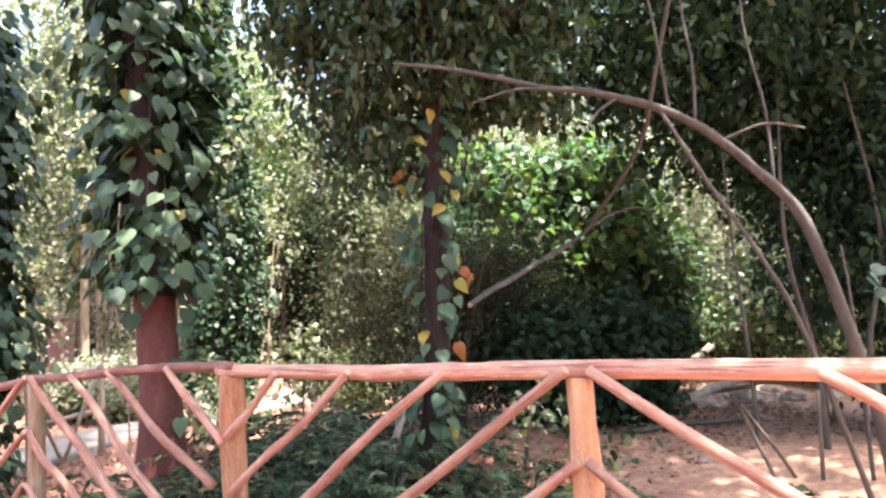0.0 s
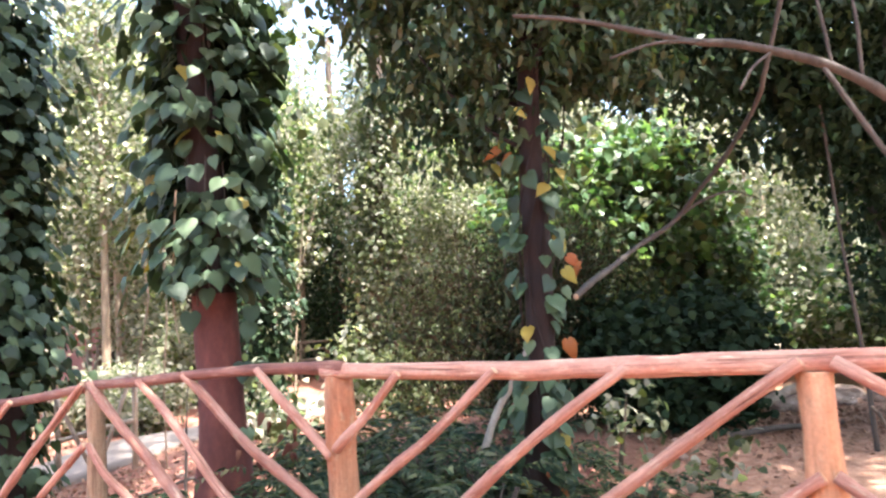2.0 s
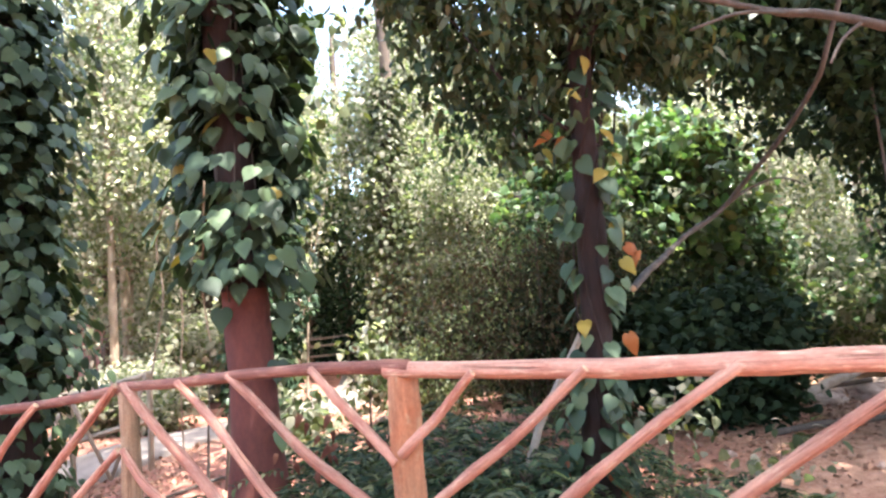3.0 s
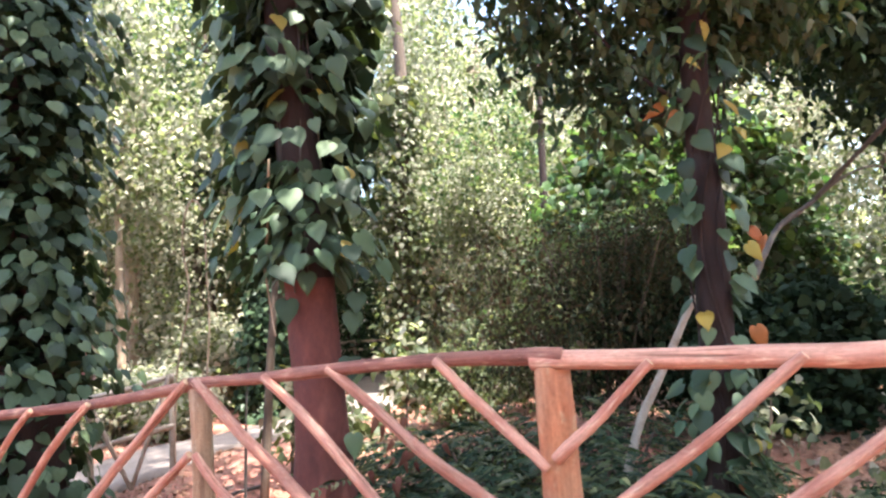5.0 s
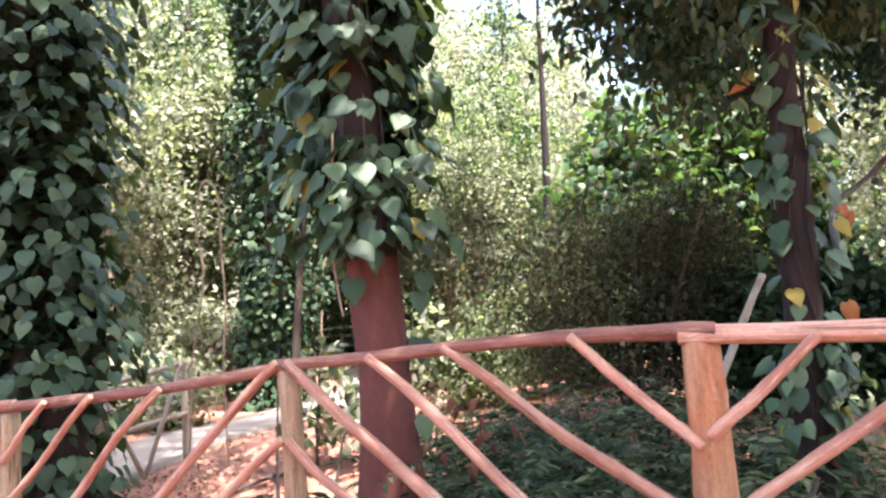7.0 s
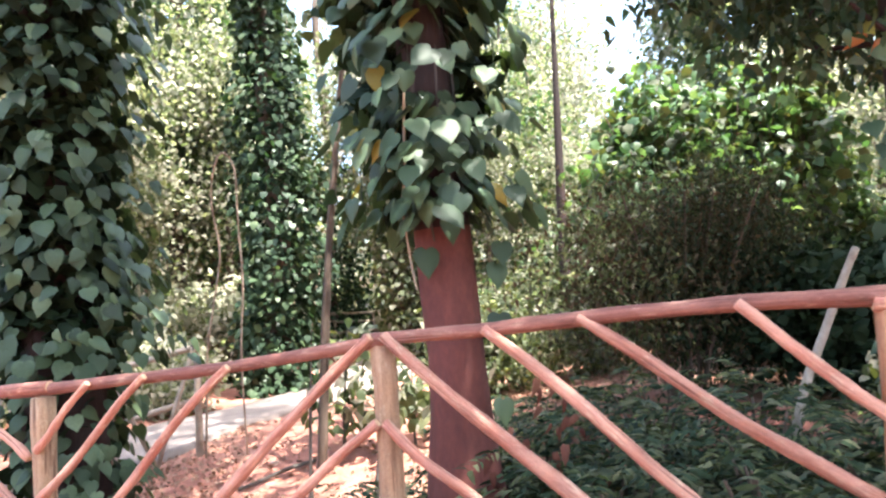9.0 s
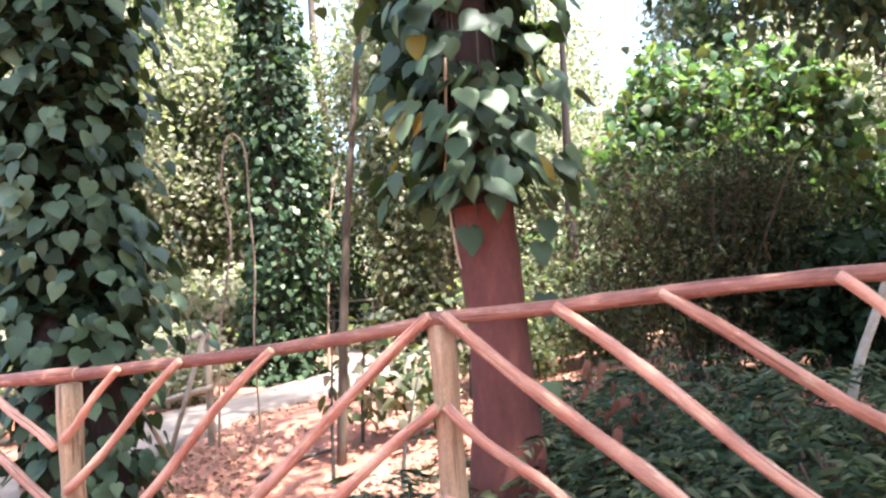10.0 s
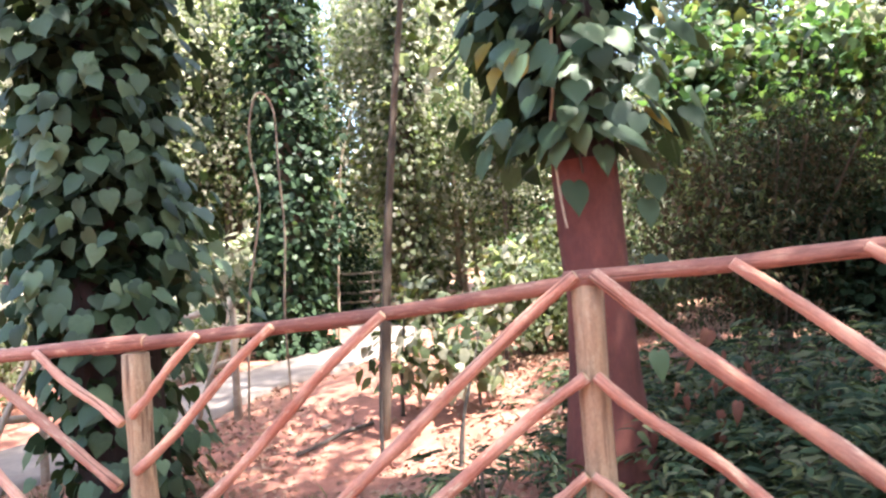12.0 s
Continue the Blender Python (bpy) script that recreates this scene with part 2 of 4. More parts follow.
def tube(points, radii, sides=10, rough=0.06, seed=0, knots=0):
    """A pole or limb: rings along a line, uneven as grown wood is, with rounded cut ends. Returns vertices, faces and the ends' faces."""
    rng = random.Random(seed)
    pts = [Vector(p) for p in points]
    n = len(pts)
    rad = [radii[0] + (radii[-1] - radii[0]) * i / (n - 1) for i in range(n)] if len(radii) == 2 else list(radii)
    girth = [1 + rough * 1.1 * noise.noise(Vector((i * 0.55, seed * 3.7, 2.0))) for i in range(n + 2)]
    swell = [(rng.random() * n, rng.uniform(0.1, 0.24), rng.random() * 6.3) for _ in range(knots)]
    first = (pts[1] - pts[0]).normalized()
    side = first.orthogonal().normalized()
    verts, faces, ends = [], [], []
    rings = []
    stations = [(pts[0], first, rad[0] * 0.8)] + [
        (pts[i], (pts[min(i + 1, n - 1)] - pts[max(i - 1, 0)]).normalized(), rad[i]) for i in range(n)
    ] + [(pts[-1], (pts[-1] - pts[-2]).normalized(), rad[-1] * 0.8)]
    eps = rad[0] * 0.12
    for k, (p, d, r) in enumerate(stations):
        side = (side - d * side.dot(d)).normalized()
        up = d.cross(side)
        shift = -d * eps if k == 0 else (d * eps if k == len(stations) - 1 else Vector())
        ring = []
        for j in range(sides):
            a = 2 * math.pi * j / sides
            w = 1 + rough * (noise.noise(Vector((math.cos(a) * 1.3 + seed * 7.1, math.sin(a) * 1.3, k * 0.45 + seed))) * 1.6)
            for at, amount, ang in swell:
                w += amount * math.exp(-((k - at) ** 2) / 0.8) * max(0, math.cos(a - ang)) ** 3
            ring.append(len(verts))
            verts.append(p + shift + (side * math.cos(a) + up * math.sin(a)) * r * w * girth[k])
        rings.append(ring)
    for a, b in zip(rings, rings[1:]):
        for j in range(sides):
            faces.append((a[j], a[(j + 1) % sides], b[(j + 1) % sides], b[j]))
    ends = [len(faces), len(faces) + 1]
    faces.append(tuple(reversed(rings[0])))
    faces.append(tuple(rings[-1]))
    return verts, faces, ends


def tube_mesh(name, points, radii, mat, sides=10, rough=0.06, seed=0, knots=0, cut=None):
    v, f, ends = tube(points, radii, sides, rough, seed, knots)
    idx = [0] * len(f)
    if cut:
        idx[ends[0]] = idx[ends[1]] = 1
    me = link_mesh(name, v, f, [mat, cut] if cut else mat, True, idx)
    run, last, along = 0.0, None, []
    for k in range(len(v) // sides):
        mid = sum((Vector(q) for q in v[k * sides:(k + 1) * sides]), Vector()) / sides
        run += (mid - last).length if last else 0.0
        last = mid
        along += [(math.cos(2 * math.pi * j / sides) * 0.05 + seed * 0.37, math.sin(2 * math.pi * j / sides) * 0.05, run + seed * 1.7) for j in range(sides)]
    me.attributes.new("grain", "FLOAT_VECTOR", "POINT").data.foreach_set("vector", np.array(along).ravel())
    return me


def join_tubes(name, lines, mat, sides=6, rough=0.08):
    """Several twigs of one thing in one mesh."""
    V, F = [], []
    for i, (pts, radii) in enumerate(lines):
        v, f, _ = tube(pts, radii, sides, rough, i + 1)
        F += [tuple(q + len(V) for q in face) for face in f]
        V += v
    return link_mesh(name, V, F, mat)


def heart_leaf(name, mat, width=0.78, fold=0.10, droop=0.16, seed=0):
    """A heart-shaped blade, 1 long, base at the origin, tip along +y, upper face along +z."""
    rng = random.Random(seed)
    ys = [-0.11, -0.02, 0.12, 0.30, 0.48, 0.65, 0.81, 0.92, 1.0]
    ws = [0.27, 0.44, 0.53, 0.52, 0.43, 0.29, 0.145, 0.05, 0.0]
    verts, faces = [], []
    rows = []
    for y, w in zip(ys, ws):
        z0 = -droop * y * y
        h = w * width * rng.uniform(0.95, 1.05)
        notch = 0.10 if y < -0.05 else 0.0
        if w == 0:
            rows.append([len(verts)])
            verts.append((0.02, y, z0 - 0.03))
            continue
        row = []
        for s in (-1.0, -0.5, 0.0, 0.5, 1.0):
            yy = y + (notch if s == 0 else 0)
            wave = 0.015 * math.sin(9 * y + 3 * s + seed)
            row.append(len(verts))
            verts.append((s * h, yy, z0 + fold * (abs(s) - 0.9 * s * s) * w + wave * abs(s) - 0.05 * w * s * s))
        rows.append(row)
    for a, b in zip(rows, rows[1:]):
        if len(b) == 1:
            for i in range(4):
                faces.append((a[i], a[i + 1], b[0]))
        else:
            for i in range(4):
                faces.append((a[i], a[i + 1], b[i + 1], b[i]))
    return link_mesh(name, verts, faces, mat)


def leaf_matrix(base, tip, normal, size):
    y = Vector(tip).normalized()
    z = Vector(normal)
    z = (z - y * z.dot(y)).normalized()
    x = y.cross(z)
    m = Matrix((x, y, z)).transposed().to_4x4()
    return Matrix.Translation(base) @ m @ Matrix.Scale(size, 4)


def leaf_cloud(name, centres, size, mat, rng, slim=0.42, hang=0.4, out=None, extra=(), fine=True):
    """Many small folded blades, one mesh. centres: n x 3. hang: how far the tips droop. fine: pointed ovals, for what is seen close by."""
    c = np.asarray(centres, float)
    n = len(c)
    d = rng.normal(size=(n, 3))
    if out is not None:
        d = d * 0.7 + out
    d[:, 2] -= hang * 1.6
    d /= np.linalg.norm(d, axis=1)[:, None]
    up = rng.normal(size=(n, 3)) * 0.55 + np.array([0, -0.15, 1.0])
    s = np.cross(d, up)
    s /= np.linalg.norm(s, axis=1)[:, None] + 1e-9
    nn = np.cross(s, d)
    L = size * rng.uniform(0.6, 1.25, (n, 1))
    w = L * slim * rng.uniform(0.8, 1.2, (n, 1))
    lift = nn * L * 0.10
    if fine:
        k = 6
        lo, hi = c + d * L * 0.28, c + d * L * 0.66 - nn * L * 0.04
        rows = (c, lo - s * w * 0.95 + lift, hi - s * w * 0.75 + lift * 0.7, c + d * L - nn * L * 0.14, hi + s * w * 0.75 + lift * 0.7, lo + s * w * 0.95 + lift)
        pattern = [0, 1, 5, 1, 2, 5, 2, 4, 5, 2, 3, 4]
    else:
        k = 4
        mid = c + d * L * 0.45
        rows = (c, mid - s * w + lift, c + d * L - nn * L * 0.12, mid + s * w + lift)
        pattern = [0, 1, 2, 0, 2, 3]
    v = np.stack(rows, 1)
    me = bpy.data.meshes.new(name)
    me.vertices.add(n * k)
    me.vertices.foreach_set("co", v.ravel())
    tri = (np.arange(n)[:, None] * k + np.array([pattern])).reshape(-1)
    me.loops.add(len(tri))
    me.loops.foreach_set("vertex_index", tri.astype(np.int32))
    me.polygons.add(len(tri) // 3)
    me.polygons.foreach_set("loop_start", np.arange(0, len(tri), 3, dtype=np.int32))
    me.materials.append(mat)
    for m in extra:
        me.materials.append(m)
    if extra:
        me.polygons.foreach_set("material_index", np.repeat(rng.integers(0, 1 + len(extra), n), len(pattern) // 3).astype(np.int32))
    me.update()
    me.validate()
    return me


def clumps(rng, centre, radii, count, each, spread, floor=None, shell=0.0):
    """Leaf places in clumps within an ellipsoid, so that the outline is uneven and has gaps."""
    d = rng.normal(size=(count, 3))
    d /= np.linalg.norm(d, axis=1)[:, None]
    r = rng.uniform(shell, 1.0, (count, 1)) ** (1 / 2.2)
    cc = np.asarray(centre) + d * r * np.asarray(radii)
    pts = np.repeat(cc, each, axis=0) + np.clip(rng.normal(size=(count * each, 3)), -1.7, 1.7) * spread * rng.uniform(0.6, 1.3, (count * each, 1))
    if floor is not None:
        pts = pts[pts[:, 2] > floor]
    return cc, pts


# ---- ground ----
def graded(lo, hi, a, b, fine, grow=1.25):
    mid = list(np.arange(a, b + 1e-6, fine))
    left, right, s = [], [], fine
    x = a
    while x > lo:
        s *= grow
        x -= s
        left.append(x)
    x, s = b, fine
    while x < hi:
        s *= grow
        x += s
        right.append(x)
    return np.array(left[::-1] + mid + right)


gx, gy = graded(-900, 900, -11, 9, 0.16), graded(-500, 1500, -3, 20, 0.16)
GX, GY = np.meshgrid(gx, gy)
GZ = ground_z(GX, GY)
bumps = np.array([[noise.noise(Vector((x * 0.9, y * 0.9, 3.0))) * 0.035 + noise.noise(Vector((x * 3.1, y * 3.1, 8.0))) * 0.016 if -14 < x < 14 and y < 24 else 0.0
                   for x in gx] for y in gy])
GZ = GZ + bumps
W = len(gx)
ground_faces = [(r * W + c, r * W + c + 1, (r + 1) * W + c + 1, (r + 1) * W + c) for r in range(len(gy) - 1) for c in range(W - 1)]
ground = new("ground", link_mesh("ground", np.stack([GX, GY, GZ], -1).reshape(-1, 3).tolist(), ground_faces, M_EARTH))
tagged(ground, "bare red-brown earth strewn with dry leaves", "ground", "", "structure")


def strip(name, knots, half, height, mat, seed):
    """A paved strip on the earth with a real edge."""
    line = curve_points([(x, y, 0) for x, y in knots], 10)
    verts, faces = [], []
    for i, p in enumerate(line):
        d = (line[min(i + 1, len(line) - 1)] - line[max(i - 1, 0)]).normalized()
        s = Vector((-d.y, d.x, 0))
        for k, e in ((-1.03, -0.12), (-1.0, height), (-0.4, height + 0.012), (0.4, height + 0.012), (1.0, height), (1.03, -0.12)):
            wob = 0.08 * noise.noise(Vector((i * 0.5, k * 3, seed)))
            q = p + s * half * (k + wob * (abs(k) > 0.9))
            verts.append((q.x, q.y, float(ground_z(q.x, q.y)) + 0.045 + e))
    for i in range(len(line) - 1):
        for k in range(5):
            a = i * 6 + k
            faces.append((a, a + 1, a + 7, a + 6))
    return new(name, link_mesh(name, verts, faces, mat))


pavement = strip("pavement", [(-14, 5.25), (-9, 8.3), (-6.2, 10.0), (-4.35, 11.35), (-3.0, 12.9), (-2.1, 14.6), (-1.5, 17.2), (-1.7, 24)], 0.76, 0.02, M_PATH, 2)
tagged(pavement, "pale sunlit concrete footpath through the trees", "path", "", "structure")


# ---- pole fence ----
FENCE = {  # post: x, y, top
    "r2": (3.95, 0.30, 1.07), "r1": (2.20, 1.52, 1.07), "p3": (0.545, 2.745, 1.062), "p2": (-1.062, 3.868, 1.065), "p1": (-2.572, 4.92, 1.00),
    "p0": (-4.292, 6.062, 0.785), "l1": (-6.05, 7.25, 0.66), "l2": (-7.8, 8.45, 0.55)}
fence = thing("pole_fence", "rustic fence of red-painted round poles with slanting braces", "fence", (-1.11, 3.86, 0.0))
FENCE_AT = Vector(fence.location)


def pole(name, a, b, r0, r1, seed, bend=0.012, mat=None, label="", n=9, sides=12, knots=2, cut=True):
    rng = random.Random(seed)
    a, b = Vector(a) - FENCE_AT, Vector(b) - FENCE_AT
    d = (b - a)
    side, up = d.cross(Vector((0, 0, 1))).normalized(), Vector((0, 0, 1))
    p1, p2 = rng.random() * 6, rng.random() * 6
    pts = [a + d * (i / (n - 1)) + (side * math.sin(p1 + 4.2 * i / (n - 1)) + up * math.sin(p2 + 3.6 * i / (n - 1))) * bend * math.sin(math.pi * i / (n - 1)) for i in range(n)]
    me = tube_mesh(name, pts, (r0, r1), mat or M_LOG, sides, 0.15, seed, knots, M_CUT if cut else None)
    return put_part(name, me, fence, label)


FRONT = Vector((-0.58, -0.815, 0)).normalized()   # from the fence towards the walker


def on_fence(x, y, z, proud=0.0):
    return Vector((x, y, z)) + FRONT * proud


for i, (key, (x, y, top)) in enumerate(FENCE.items()):
    g = float(ground_z(x, y))
    lean = Vector((-0.012, 0.004, 0))
    r = {"p2": 0.066, "p3": 0.06}.get(key, 0.053)
    pole("post", (x, y, g - 0.25), Vector((x, y, top - (0.045 if key != "p1" else 0.03))) + lean, r * 1.1, r, 20 + i, 0.006, M_PALE_POST if key in ("p0", "p1") else M_POST, "upright post faded to bare wood" if key in ("p0", "p1") else "thick upright post in worn orange-red paint", 8, 14, 1)

RAILS = [  # from, to, radii, knots between
    ((2.28, 1.46, 1.07), (4.02, 0.25, 1.07), 0.043, 0.045, ()),
    ((-1.14, 3.885, 1.050), (2.30, 1.47, 1.068), 0.036, 0.041, ((-0.37, 3.385, 1.040), (0.06, 3.04, 1.050), (0.545, 2.74, 1.056))),
    ((-2.66, 4.94, 0.985), (-1.04, 3.815, 1.062), 0.026, 0.031, ((-2.180, 4.605, 1.010), (-1.878, 4.38, 1.038), (-1.44, 4.083, 1.064))),
    ((-4.50, 6.18, 0.765), (-2.54, 4.855, 0.985), 0.031, 0.028, ((-3.955, 5.82, 0.815), (-3.637, 5.602, 0.846), (-3.215, 5.36, 0.884))),
    ((-7.9, 8.5, 0.55), (-4.25, 6.0, 0.80), 0.03, 0.034, ((-6.05, 7.25, 0.66),)),
]
for i, (a, b, r0, r1, mids) in enumerate(RAILS):
    pts = [p - FENCE_AT for p in curve_points([a, *mids, b], 6)]
    put_part("rail", tube_mesh("rail", pts, (r0, r1), M_LOG if i < 2 else M_RAIL, 14, 0.09, 60 + i, 5, M_CUT), fence, "long top rail pole in worn red paint")


def rail_z(x):
    xs = [-7.8, -6.05, -4.292, -3.955, -3.637, -3.22, -2.572, -2.18, -1.878, -1.44, -1.062, -0.753, -0.356, 0.058, 0.54, 2.2, 3.95]
    zs = [0.55, 0.66, 0.765, 0.815, 0.846, 0.884, 0.985, 1.010, 1.038, 1.062, 1.055, 1.045, 1.04, 1.046, 1.052, 1.06, 1.07]
    return float(np.interp(x, xs, zs))


def fence_xy(x):
    xs = [FENCE[k][0] for k in ("l2", "l1", "p0", "p1", "p2", "p3", "r1", "r2")]
    return float(np.interp(x, xs, [FENCE[k][1] for k in ("l2", "l1", "p0", "p1", "p2", "p3", "r1", "r2")]))


def brace(x0, z0, x1, z1, r, seed, bend=0.014):
    """A slanting pole on the walker's side of the fence, from its upper end to its lower one."""
    a, b = on_fence(x0, fence_xy(x0), z0, 0.062), on_fence(x1, fence_xy(x1), z1, 0.058)
    long = (a - b).length
    pole("brace", a, b, r * 0.84, r * 1.02, seed, bend * min(1.0, long), M_LOG, "", 16, 12, 5)


# top x, height under the rail's line, foot x, foot height over the earth
BRACES = [
    (0.505, 1.06, -0.62, 0.10, 0.026), (0.044, 1.05, -0.86, 0.22, 0.025), (-0.385, 1.045, -1.03, 0.42, 0.024), (-0.765, 1.035, -1.06, 0.70, 0.022),
    (0.58, 1.06, 1.75, 0.16, 0.026), (1.22, 1.06, 2.10, 0.38, 0.027), (1.70, 1.06, 2.18, 0.70, 0.024),
    (0.53, 0.70, -0.12, 0.16, 0.024), (0.56, 0.705, 1.12, 0.22, 0.025),
    (-1.445, 1.065, -1.085, 0.665, 0.024), (-1.885, 1.04, -1.15, 0.44, 0.026), (-2.19, 1.013, -1.38, 0.20, 0.026), (-2.555, 1.0, -1.68, 0.13, 0.030),
    (-2.565, 0.645, -2.08, 0.17, 0.024), (-2.595, 0.645, -3.14, 0.12, 0.024), (-2.59, 0.30, -2.40, 0.12, 0.022), (-2.61, 0.30, -2.80, 0.10, 0.022),
    (-2.605, 0.998, -3.55, 0.02, 0.027), (-3.228, 0.885, -4.02, 0.06, 0.024), (-3.65, 0.85, -4.28, 0.22, 0.022), (-3.965, 0.82, -4.29, 0.47, 0.021),
    (-4.76, 0.76, -4.34, 0.43, 0.022), (-5.15, 0.73, -4.37, 0.14, 0.026), (-5.6, 0.70, -4.75, -0.10, 0.026), (-6.0, 0.66, -5.2, -0.15, 0.026),
    (-6.1, 0.66, -6.9, -0.1, 0.024), (-6.5, 0.63, -7.5, -0.1, 0.024),
    (2.75, 1.06, 2.26, 0.6, 0.024), (3.3, 1.06, 2.4, 0.3, 0.025),
]
for i, (x0, z0, x1, z1, r) in enumerate(BRACES):
    brace(x0, z0, x1, z1, r, 100 + i, 0.020 if i != 13 else 0.040)


# ---- vine-clad trees ----
LEAVES = [heart_leaf("vine_leaf", M_VINE, w, f, d, i) for i, (w, f, d) in enumerate([(0.84, 0.30, 0.05), (0.76, 0.42, 0.10), (0.90, 0.24, 0.03), (0.80, 0.50, 0.14)])]
YELLOW = [heart_leaf("yellow_leaf", M_YELLOW, 0.74, 0.14, 0.2, 7), heart_leaf("yellow_leaf", M_YELLOW, 0.66, 0.2, 0.3, 8)]
WITHERED = [heart_leaf("withered_leaf", M_WITHER, 0.44, 0.7, 0.45, 11), heart_leaf("withered_leaf", M_WITHER, 0.36, 0.9, 0.6, 12)]
ORANGE = [heart_leaf("orange_leaf", M_ORANGE, 0.60, 0.65, 0.40, 9), heart_leaf("orange_leaf", M_ORANGE, 0.48, 0.85, 0.55, 10)]


def joined_leaves(name, mats_poses, protos, mat):
    """The leaves beyond the counted ones, one mesh."""
    V, F = [], []
    for k, m in enumerate(mats_poses):
        me = protos[k % len(protos)]
        co = np.empty(len(me.vertices) * 3)
        me.vertices.foreach_get("co", co)
        M = np.array(m)
        w = co.reshape(-1, 3) @ M[:3, :3].T + M[:3, 3]
        base = len(V)
        V += w.tolist()
        F += [tuple(q + base for q in p.vertices) for p in me.polygons]
    return link_mesh(name, V, F, mat)


def vine_pose(rng, axis, z, ang, radius, size):
    out = Vector((math.cos(ang), math.sin(ang), 0))
    base = axis(z) + out * radius
    side = Vector((-out.y, out.x, 0))
    tip = Vector((0, 0, -1)) + out * rng.uniform(0.1, 1.0) + side * rng.gauss(0, 0.50)
    nor = out * rng.uniform(0.6, 1.0) + Vector((0, 0, 1)) * rng.uniform(0.2, 1.5) + side * rng.gauss(0, 0.38)
    return leaf_matrix(base, tip, nor, size)


def trunk_axis(base, top):
    base, top = Vector(base), Vector(top)
    return lambda z: base + (top - base) * ((z - base.z) / (top.z - base.z))


def crown_lines(start, cc, rng, count, r):
    lines = []
    for k in rng.choice(len(cc), min(count, len(cc)), replace=False):
        e = Vector(cc[k])
        m = (Vector(start) + e) * 0.5 + Vector(rng.normal(size=3)) * 0.25
        lines.append((curve_points([start, m, e], 4), (r, r * 0.2)))
    return lines


# the bare-stemmed tree close behind the fence
T_BASE, T_TOP = (-2.038, 5.856, -0.42), (-2.40, 5.98, 9.0)
t_axis = trunk_axis(T_BASE, T_TOP)
tree_t = thing("tree", "tall tree with smooth red-brown trunk beside the fence", "tree", T_BASE)
TB = Vector(T_BASE)
tree_t_pts = [t_axis(z) - TB + Vector((0.02 * math.sin(z * 1.3), 0.02 * math.cos(z), 0)) for z in np.linspace(-0.6, 9.0, 28)]
t_rad = [0.245 - 0.085 * smooth(-0.2, 0.7, z) * 1.0 - 0.009 * max(0, z - 0.7) + (0.02 if z < 0 else 0) for z in np.linspace(-0.6, 9.0, 28)]
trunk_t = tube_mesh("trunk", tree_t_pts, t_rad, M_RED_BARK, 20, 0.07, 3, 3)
# darker bark above the red base, taken near-black for the vine's shade
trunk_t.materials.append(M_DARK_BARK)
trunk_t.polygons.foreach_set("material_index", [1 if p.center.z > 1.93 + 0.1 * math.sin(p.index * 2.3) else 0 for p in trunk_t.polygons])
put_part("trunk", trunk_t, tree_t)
rng_t = np.random.default_rng(11)
# crown out of view, set off the trunk to steer where its shade falls
cc, pts = clumps(rng_t, (-3.4, 4.9, 8.6), (2.6, 3.2, 1.9), 125, 95, 0.34)
put_part("crown", leaf_cloud("crown", pts - np.array(T_BASE), 0.16, M_CANOPY, rng_t, fine=False), tree_t)
put_part("branchwork", join_tubes("branchwork", [([p - TB for p in l], r) for l, r in crown_lines(t_axis(6.2), cc, rng_t, 16, 0.05)], M_BARK), tree_t)["kind"] = "stuff"

vine_t = thing("climbing_vine", "green heart-leaved climbing vine wrapped round a trunk", "vine", T_BASE, "climbing vines")
rv = random.Random(5)
T_BANDS = [(1.56, 2.32, 310, 0.17, 0.62), (2.32, 2.64, 48, 0.30, 0.64), (2.64, 2.98, 135, 0.15, 0.56), (2.98, 3.22, 44, 0.32, 0.62), (3.22, 4.4, 390, 0.15, 0.68)]
near, rest = [], []
for z0, z1, count, r0, r1 in T_BANDS:
    for k in range(count):
        z = rv.uniform(z0, z1)
        ang = rv.uniform(0, 2 * math.pi)
        rad = r0 + (r1 - r0) * rv.random() ** 1.4
        m = Matrix.Translation(-TB) @ vine_pose(rv, t_axis, z, ang, rad, rv.uniform(0.105, 0.178))
        (near if len(near) < 292 and z < 3.5 and math.sin(ang) < 0.2 else rest).append(m)
for z in np.arange(4.3, 6.5, 0.012):
    rest.append(Matrix.Translation(-TB) @ vine_pose(rv, t_axis, z, rv.uniform(0, 6.28), rv.uniform(0.15, 0.6), rv.uniform(0.12, 0.18)))
for k, m in enumerate(near):
    put_part("leaf", YELLOW[k % 2] if k % 23 == 4 else LEAVES[k % 4], vine_t, "yellowed leaf" if k % 23 == 4 else "", m)
hang = [((-2.235, 5.72, 1.40), 0.17), ((-2.10, 5.66, 1.56), 0.15), ((-1.86, 5.66, 1.02), 0.16), ((-1.82, 5.70, 0.98), 0.14), ((-1.83, 5.75, 1.30), 0.15), ((-1.86, 5.70, 0.55), 0.15), ((-1.80, 5.72, 1.42), 0.14)]
for k in range(26):
    p = Vector((-1.62 + rv.gauss(0, 0.17), 5.62 + rv.gauss(0, 0.11), -0.05 + 0.75 * rv.random()))
    put_part("leaf", WITHERED[k % 2], vine_t, "withered red-brown curled leaf", leaf_matrix(p - TB, (rv.gauss(0, 0.4), -0.2, -0.8), (rv.gauss(0, 0.5), -1, 0.3), rv.uniform(0.06, 0.11)))
for k, (p, s) in enumerate(hang):
    put_part("leaf", LEAVES[k % 4], vine_t, "", leaf_matrix(Vector(p) - TB, (0.1 * rv.gauss(0, 1), -0.25, -0.9), (0.1, -1, 0.35), s))
tagged(put_part("foliage", joined_leaves("foliage", rest, LEAVES, M_VINE_REST), vine_t), kind="stuff")
